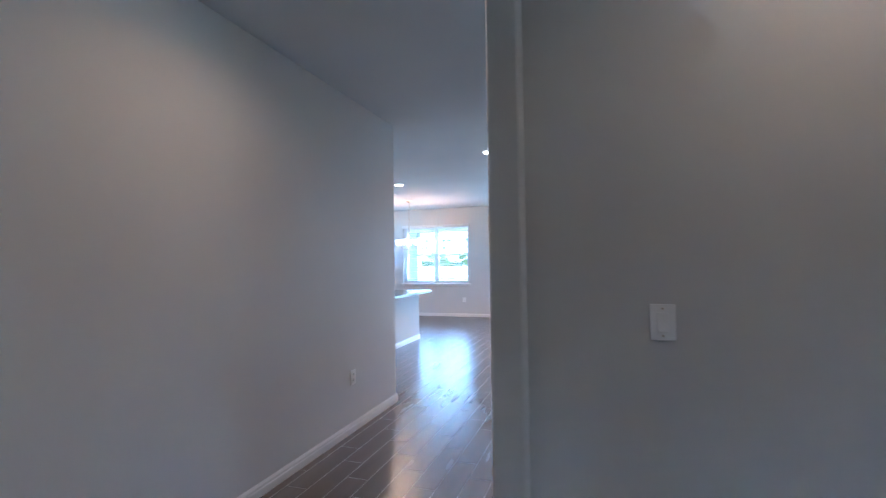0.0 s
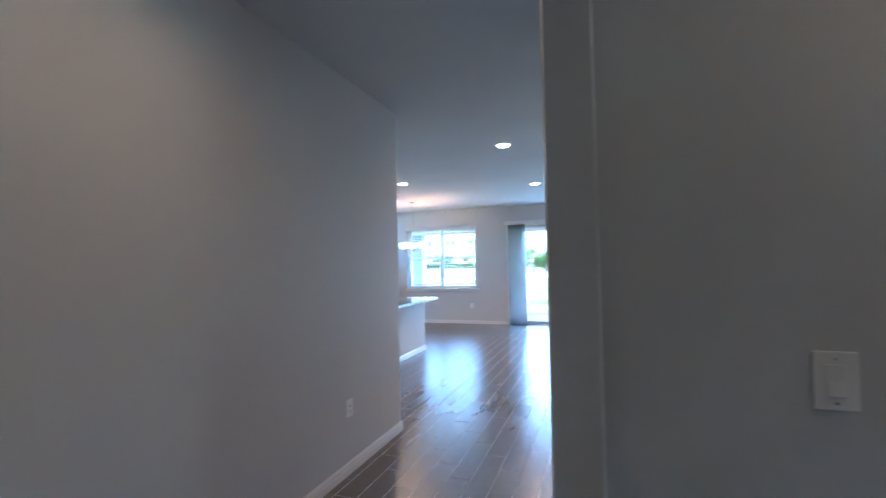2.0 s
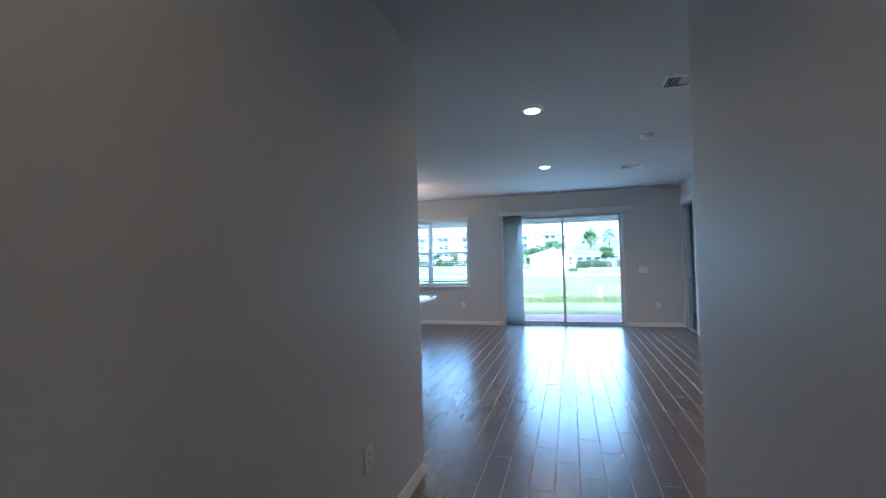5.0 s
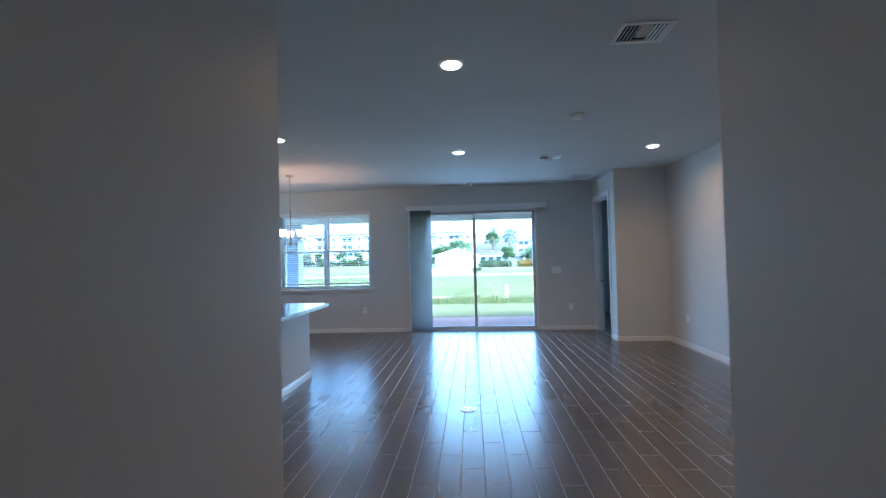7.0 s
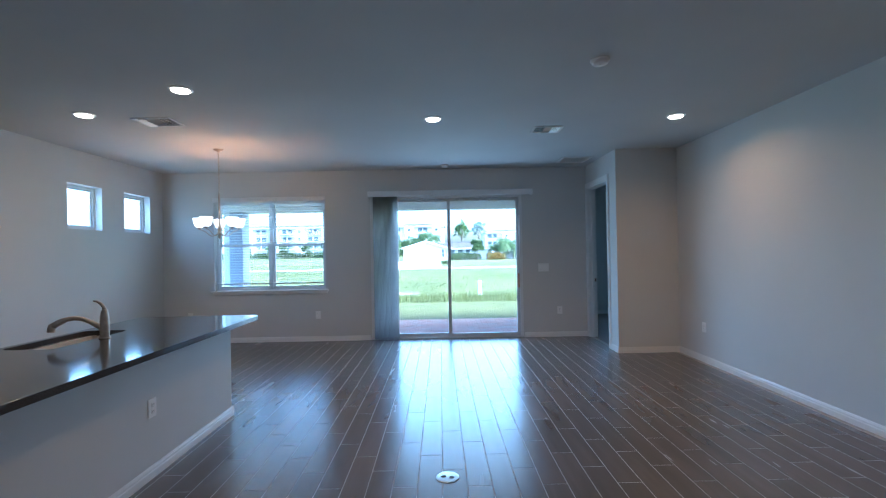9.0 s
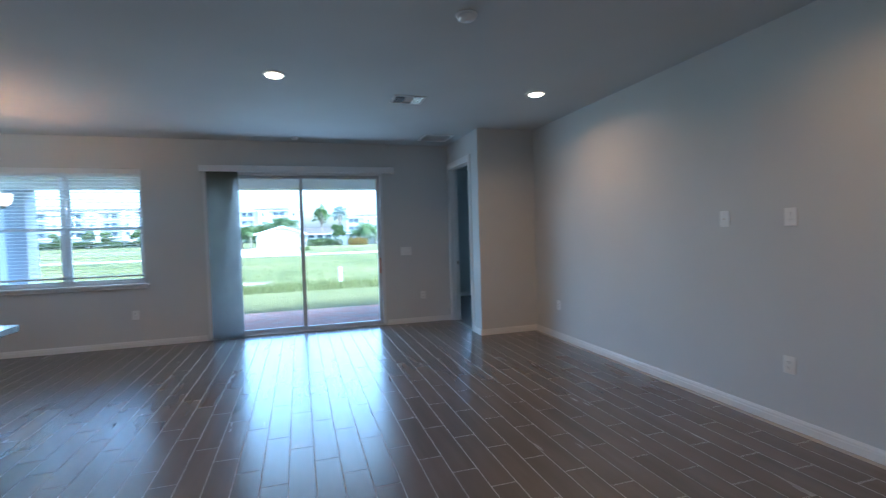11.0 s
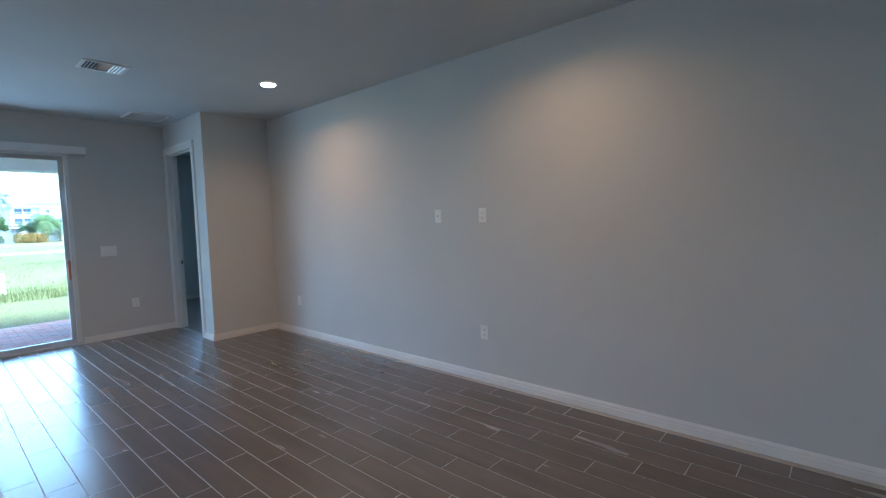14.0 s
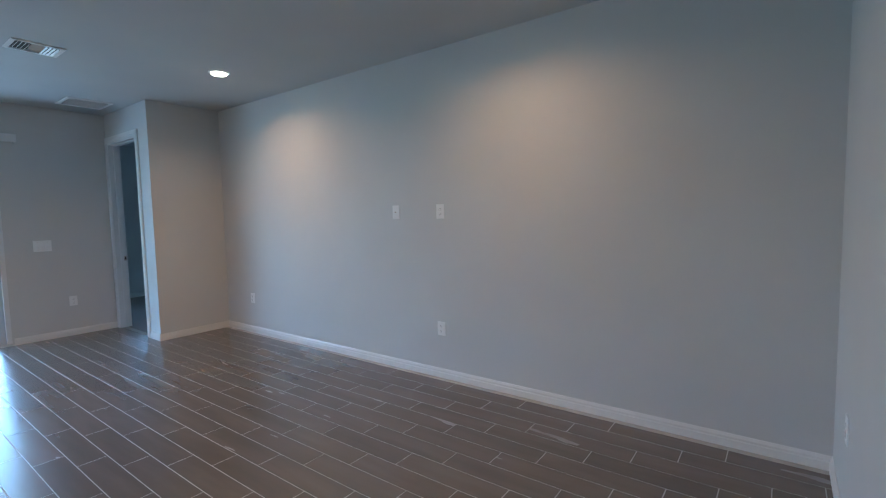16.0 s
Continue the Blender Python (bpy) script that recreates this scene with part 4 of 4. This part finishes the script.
def fan_palm(label, x, y, base, h, spread, fan, mat, seed, fans=30):
    """A fan palm: a short trunk, long bare stalks that spread upwards, and a pleated fan of narrow blades on each."""
    rng = random.Random(seed)
    ob = thing("palm_tree", label, "palm tree", (x, y, G))
    part("trunk", tube([(0, 0, 0), (0.1, 0, base * 0.5), (0.05, 0, base)], [0.30, 0.26, 0.24], 10), BARK, ob)
    crown, stalks = bmesh.new(), bmesh.new()
    top, mid = Vector((0.05, 0, base)), Vector((0.05, 0, base + 0.46 * (h - base)))
    for f in range(fans):
        a = 2.399 * f
        rise = 1.40 - 1.95 * f / fans + rng.uniform(-0.12, 0.12)
        out = Vector((math.cos(a), math.sin(a), 0))
        way = out * math.cos(rise) + Vector((0, 0, math.sin(rise)))
        reach = rng.uniform(0.3, 1.05)
        tip = mid + out * spread * math.cos(rise) * reach + Vector((0, 0, (h - mid.z - fan * 0.8) * math.sin(rise) * reach))
        side = Vector((-out.y, out.x, 0))
        w = side * 0.045
        stalks.faces.new([stalks.verts.new(v) for v in (top - w, top + w, tip + w * 0.6, tip - w * 0.6)])
        turn = rng.uniform(-1.3, 1.3)
        side = side * math.cos(turn) + way.cross(side) * math.sin(turn)
        up = way.cross(side)
        for b in range(13):
            t = radians(-118 + 236 * b / 12)
            d = (way * math.cos(t) + side * math.sin(t) + up * rng.uniform(-0.15, 0.05)).normalized()
            n = (side * math.cos(t) - way * math.sin(t)) * fan * 0.085
            l = fan * rng.uniform(0.8, 1.08)
            crown.faces.new([crown.verts.new(v) for v in (tip, tip + d * l * 0.55 + n, tip + d * l - Vector((0, 0, 0.14 * l)), tip + d * l * 0.55 - n)])
    part("stalks", stalks, BARK, ob, "bare pale leaf stalks")
    part("crown", crown, mat, ob)


def windowed(ob, x, y, z, w, h, name="window", rows=1):
    win = part(name, slab(x - w / 2 - 0.06, x + w / 2 + 0.06, y - 0.05, y - 0.01, z - 0.06, z + h + 0.06), VINYL, ob)
    part("pane", slab(x - w / 2, x + w / 2, y - 0.065, y - 0.052, z, z + h), PANE_SHADE_FAR, win)
    part("sash_bar", slab(x - w / 2, x + w / 2, y - 0.075, y - 0.066, z + h / 2 - 0.03, z + h / 2 + 0.03), VINYL, win)


def far_house():
    ob = thing("house", "white single-storey house with a gabled garage and grey shingle roof", "house", (0, 0, G))
    gx0, gx1, ax, y0, eave, apex = -6.6, 0.55, -2.75, 80.5, 2.2, 3.28
    # garage wing, gable towards the field
    bm = bmesh.new()
    pts = [(gx0, 0), (gx1, 0), (gx1, eave), (ax, apex - 0.1), (gx0, eave)]
    a = [bm.verts.new((x, y0, z)) for x, z in pts]
    b = [bm.verts.new((x, y0 + 9, z)) for x, z in pts]
    bm.faces.new(a)
    bm.faces.new(b[::-1])
    for i in range(5):
        bm.faces.new((a[i], b[i], b[(i + 1) % 5], a[(i + 1) % 5]))
    part("garage_wall", bm, HOUSEWALL, ob)
    for sx, x_e in ((-1, gx0 - 0.4), (1, gx1 + 0.4)):
        e = eave - 0.12
        bm = prism([(ax, apex), (x_e, e), (x_e, e + 0.14), (ax, apex + 0.14)], y0 - 0.35, y0 + 9)
        for v in bm.verts:
            v.co = (v.co.x, v.co.z, v.co.y)
        part("garage_roof", bm, ROOF, ob)
        bm = prism([(ax, apex - 0.02), (x_e, e - 0.02), (x_e, e + 0.16), (ax, apex + 0.16)], y0 - 0.40, y0 - 0.355)
        for v in bm.verts:
            v.co = (v.co.x, v.co.z, v.co.y)
        part("fascia", bm, VINYL, ob)
    door = part("garage_door", slab(-5.5, -0.8, y0 - 0.06, y0 - 0.01, 0, 1.95), VINYL, ob, "white sectional garage door")
    for i in range(4):
        part("panel", slab(-5.4, -0.9, y0 - 0.085, y0 - 0.062, 0.06 + i * 0.475, 0.48 + i * 0.475, 0.012), VINYL, door)
    windowed(ob, 0.12, y0, 0.65, 0.5, 1.3)
    # long wing behind
    part("wing_wall", slab(gx1, 8.2, 84.5, 92, 0, 2.15), HOUSEWALL, ob)
    bm = bmesh.new()
    e, r = 2.05, 3.2
    q = [bm.verts.new(v) for v in ((-3.4, 84.0, e), (8.8, 84.0, e), (8.8, 92.5, e), (-3.4, 92.5, e), (-3.4, 88.2, r), (4.6, 88.2, r))]
    for f in ((0, 1, 5, 4), (1, 2, 5), (2, 3, 4, 5), (0, 4, 3), (0, 3, 2, 1)):
        bm.faces.new([q[i] for i in f])
    part("wing_roof", bm, ROOF, ob)
    part("gutter", slab(gx1, 8.85, 83.9, 84.0, e - 0.14, e + 0.02, 0.02), VINYL, ob)
    for x in (1.8, 3.2, 4.6):
        windowed(ob, x, 84.5, 0.7, 0.9, 1.2)
    part("porch_post", slab(0.8, 1.05, 84.1, 84.35, 0, 2.0), VINYL, ob)


far_house()


def condo(label, x, y, w, d, storeys, turn, seed, bay=5.1):
    rng = random.Random(seed)
    ob = thing("apartment_building", label, "apartment building", (x, y, G), turn, group="far apartment buildings")
    sh = 2.95
    top = storeys * sh
    part("wall", slab(0, w, 0, d, 0, top), HOUSEWALL, ob)
    bm = bmesh.new()
    q = [bm.verts.new(v) for v in ((-0.7, -0.7, top), (w + 0.7, -0.7, top), (w + 0.7, d + 0.7, top), (-0.7, d + 0.7, top), (d / 2, d / 2, top + 1.5), (w - d / 2, d / 2, top + 1.5))]
    for f in ((0, 1, 5, 4), (1, 2, 5), (2, 3, 4, 5), (3, 0, 4), (0, 3, 2, 1)):
        bm.faces.new([q[i] for i in f])
    part("roof", bm, ROOF, ob)
    part("eave_band", slab(-0.72, w + 0.72, -0.74, -0.70, top - 0.05, top + 0.25), VINYL, ob)
    n = int(w / bay)
    for i in range(n):
        cx = (i + 0.5) * w / n
        if i % 2 == 1:
            part("bay", slab(cx - bay * 0.34, cx + bay * 0.34, -0.9, 0.0, 0, top - 0.1), HOUSEWALL, ob)
        for s in range(storeys):
            z = s * sh
            if i % 2 != 1:
                # Flat dark panel on the wall: the balcony's shade is painted, nothing is recessed.
                bal = part("balcony", slab(cx - 1.9, cx + 1.9, -0.03, -0.008, z + 0.75, z + 2.35), PANE_SHADE_FAR, ob, "flat dark panel painted as the balcony's shade")
                part("slab_edge", slab(cx - 2.0, cx + 2.0, -0.6, -0.01, z + 0.40, z + 0.72), VINYL, bal)
                part("railing", slab(cx - 1.75, cx + 1.75, -0.58, -0.54, z + 1.15, z + 1.23), VINYL, bal)
                part("post", slab(cx - 0.08, cx + 0.08, -0.5, -0.04, z + 0.72, z + 2.35), VINYL, bal)
            else:
                win = part("window", slab(cx - 0.62, cx + 0.62, -0.94, -0.905, z + 0.95, z + 2.25), VINYL, ob)
                part("pane", slab(cx - 0.52, cx + 0.52, -0.955, -0.942, z + 1.05, z + 2.15), PANE_SHADE_FAR, win)


condo("long white four-storey apartment building with shaded balconies", -125, 186, 98, 14, 4, -1.5, 1)
condo("white four-storey apartment building with a grey hipped roof", -21, 188, 22, 14, 4, -2, 2)
condo("white apartment building with a grey roof behind the palms", 18, 190, 40, 14, 3, 2, 3)

bush("hedge", "long dark green clipped hedge before the apartments", "hedge", -70, 172, 120, 2.0, 2.0, LEAF, 5200, 0.5, 11)
for k, (tx, ty, th) in enumerate(((-88, 168, 6.2), (-83, 169, 5.2), (-70, 169, 4.6), (-62, 170, 5.8), (-57, 169, 5.0), (-49, 170, 5.6), (-42, 169, 4.8), (-100, 169, 5.5))):
    tree("round green tree in front of the far apartments", tx, ty, th, 0.16, th * 0.42, LEAF, 30 + k, 0.36, 900, 0.22)
for k, (px, py, ph, sp) in enumerate(((-3.4, 99, 4.9, 3.0), (-1.3, 100, 4.6, 2.6), (-5.4, 98, 4.0, 2.4))):
    palm("feathery green palm behind the white house", px, py, ph, sp, PALM, 90 + k, 34, 1.0, 0.18, 1.3)
tree("low green tree behind the garage roof", -7.4, 96, 4.3, 0.2, 2.0, LEAF, 41, 0.26, 1300, 0.4)
tree("dark green tree beside the garage", -9.0, 82, 3.7, 0.2, 1.9, LEAF, 43, 0.22, 1800, 0.3)
tree("dark green tree beside the garage", -11.4, 84, 4.0, 0.2, 2.2, LEAF, 44, 0.22, 1800, 0.3)
palm("small green palm with a bare brown trunk beside the garage", -7.55, 80.5, 2.7, 1.3, PALM, 55, 22, 1.0, 0.15, 1.2)
tree("slender young green tree on the far lawn", 5.7, 77, 4.9, 0.07, 1.15, PALM, 45, 0.2, 1700, 0.3)
fan_palm("tall green fan palm with bare stalks behind the white house", 4.2, 100, 3.6, 8.7, 1.65, 1.0, PALM, 51, 34)
fan_palm("tall silvery fan palm behind the white house", 8.0, 102, 4.0, 8.3, 1.6, 1.0, SILVER, 52, 24)
for k, (px, py, ph, sp) in enumerate(((9.3, 84, 2.2, 1.9), (10.7, 83, 2.9, 2.3), (12.6, 84, 2.7, 2.3), (14.2, 85, 2.9, 2.4), (11.6, 87, 3.3, 2.3))):
    palm("feathery green palm at the end of the house", px, py, ph, sp, PALM, 60 + k, 38, 1.0, 0.14, 1.3)
bush("shrub", "dense green shrub under the house windows", "shrub", 3.0, 82.6, 3.6, 1.0, 1.3, LEAF, 900, 0.18, 71)
bush("shrub", "dense green shrub under the house windows", "shrub", 5.7, 83.0, 1.8, 1.0, 1.1, LEAF, 500, 0.18, 72)
bush("flowering_shrub", "shrub covered in orange blossom at the house corner", "shrub", 9.2, 81.0, 2.8, 1.0, 1.25, ORANGE, 900, 0.17, 73)
bush("shrub", "low round shrub beside the driveway", "shrub", 0.35, 60, 1.1, 0.6, 0.45, LEAF, 260, 0.10, 74)


def garden_wall():
    ob = thing("garden_wall", "low white garden wall beyond the palms", "wall")
    part("panel", slab(11.0, 24.0, 86.0, 86.15, G, G + 1.3), HOUSEWALL, ob)
    part("cap", slab(10.95, 24.05, 85.96, 86.19, G + 1.3, G + 1.38, 0.01), HOUSEWALL, ob)


garden_wall()

# ---------------------------------------------------------------- floor planks and patio pavers, piece by piece
PW, PL = 0.1555, 0.661
setting("floor", prism([(XH - 0.06, -3.5), (5.0, -3.5), (5.0, 0.30), (0.66, 0.30), (0.66, 2.40), (3.0, 2.40), (3.0, 8.74), (2.22, 8.74),
                        (2.22, 10.2), (XW, 10.2), (XW, 2.74), (XH - 0.06, 2.74)], -0.08, -0.0007), GROUT, "wood-look porcelain plank floor with pale grout", "floor")
FLOOR = bpy.data.objects["floor"]


def small_block(x0, x1, y0, y1, z0, z1, c):
    """Faces of a block with chamfered top edges: 10 quads."""
    vs = [(x0, y0, z0), (x1, y0, z0), (x1, y1, z0), (x0, y1, z0), (x0, y0, z1 - c), (x1, y0, z1 - c), (x1, y1, z1 - c), (x0, y1, z1 - c),
          (x0 + c, y0 + c, z1), (x1 - c, y0 + c, z1), (x1 - c, y1 - c, z1), (x0 + c, y1 - c, z1)]
    fs = [(8, 9, 10, 11)]
    for i in range(4):
        j = (i + 1) % 4
        fs += [(i, j, 4 + j, 4 + i), (4 + i, 4 + j, 8 + j, 8 + i)]
    return vs, fs


def raw_mesh(name, vs, fs, mat):
    me = bpy.data.meshes.new(name)
    me.from_pydata(vs, [], fs)
    me.materials.append(mat)
    return me


def plank_zones(x):
    """The stretches of y that are floored at x, ending inside the walls."""
    if x < -1.08:
        return [(2.74, 10.0)]
    if x < 0.655:
        return [(-3.5, 10.0)]
    if x < 3.0:
        return [(-3.5, 0.31), (2.40, 10.0 if x < 2.21 else 8.74)]
    return [(-3.5, 0.31)]


def floor_planks():
    g = 0.0024
    whole = raw_mesh("plank", *small_block(-PW / 2 + g, PW / 2 - g, -PL / 2 + g, PL / 2 - g, -0.009, 0.0, 0.0005), PLANK)
    vs, fs = [], []
    count = 0
    for c in range(-30, 36):
        x = -0.405 + c * PW
        first = 5.585 - c * PL / 3
        k0 = int((-3.5 - first) / PL) - 2
        for k, (z0, z1) in [(k, zone) for k in range(k0, k0 + 26) for zone in plank_zones(x)]:
            y = first + (k + 0.5) * PL
            a, b, lo, hi = max(x - PW / 2, XW), min(x + PW / 2, 5.0 if z1 < 1 else 3.05), max(y - PL / 2, z0), min(y + PL / 2, z1)
            if b - a < 0.012 or hi - lo < 0.012:
                continue
            full = b - a > PW - 1e-4 and hi - lo > PL - 1e-4
            if full and -1.9 < x < 2.9 and 2.8 < y < 8.7 and count < 300:
                p = new("plank", whole)
                p.parent = FLOOR
                p.location = (x, y, 0.0004 * math.sin(c * 12.9 + k * 7.3))
                count += 1
            else:
                v, f = small_block(a + g, b - g, lo + g, hi - g, -0.009, 0.0003 * math.sin(c * 12.9 + k * 7.3), 0.0005)
                o = len(vs)
                vs += v
                fs += [tuple(i + o for i in q) for q in f]
    rest = new("planks_rest", raw_mesh("planks_rest", vs, fs, PLANK))
    rest.parent = FLOOR
    tagged(rest, kind="stuff")


floor_planks()

setting("patio", slab(-6.0, 2.145, 10.2, 12.66, G - 0.3, -0.062), SOIL, "covered patio paved with reddish clay pavers", "patio")
PATIO = bpy.data.objects["patio"]


def patio_pavers():
    w, l, g = 0.105, 0.21, 0.0035
    whole = raw_mesh("paver", *small_block(-l / 2 + g, l / 2 - g, -w / 2 + g, w / 2 - g, -0.05, 0.0, 0.004), PAVER)
    vs, fs = [], []
    count = 0
    rows = int(2.46 / w)
    for r in range(rows):
        y = 10.2 + (r + 0.5) * w
        for k in range(-29, 11):
            x = (k + 0.5 * (r % 2)) * l
            if x + l / 2 > 2.145 or x - l / 2 < -6:
                continue
            z = -0.055 + 0.0015 * math.sin(r * 5.1 + k * 3.7)
            if -1.15 < x < 1.5 and count < 300:
                p = new("paver", whole)
                p.parent = PATIO
                p.location = (x, y, z)
                count += 1
            else:
                v, f = small_block(x - l / 2 + g, x + l / 2 - g, y - w / 2 + g, y + w / 2 - g, z - 0.05, z, 0.004)
                o = len(vs)
                vs += v
                fs += [tuple(i + o for i in q) for q in f]
    rest = new("pavers_rest", raw_mesh("pavers_rest", vs, fs, PAVER))
    rest.parent = PATIO
    tagged(rest, kind="stuff")


patio_pavers()
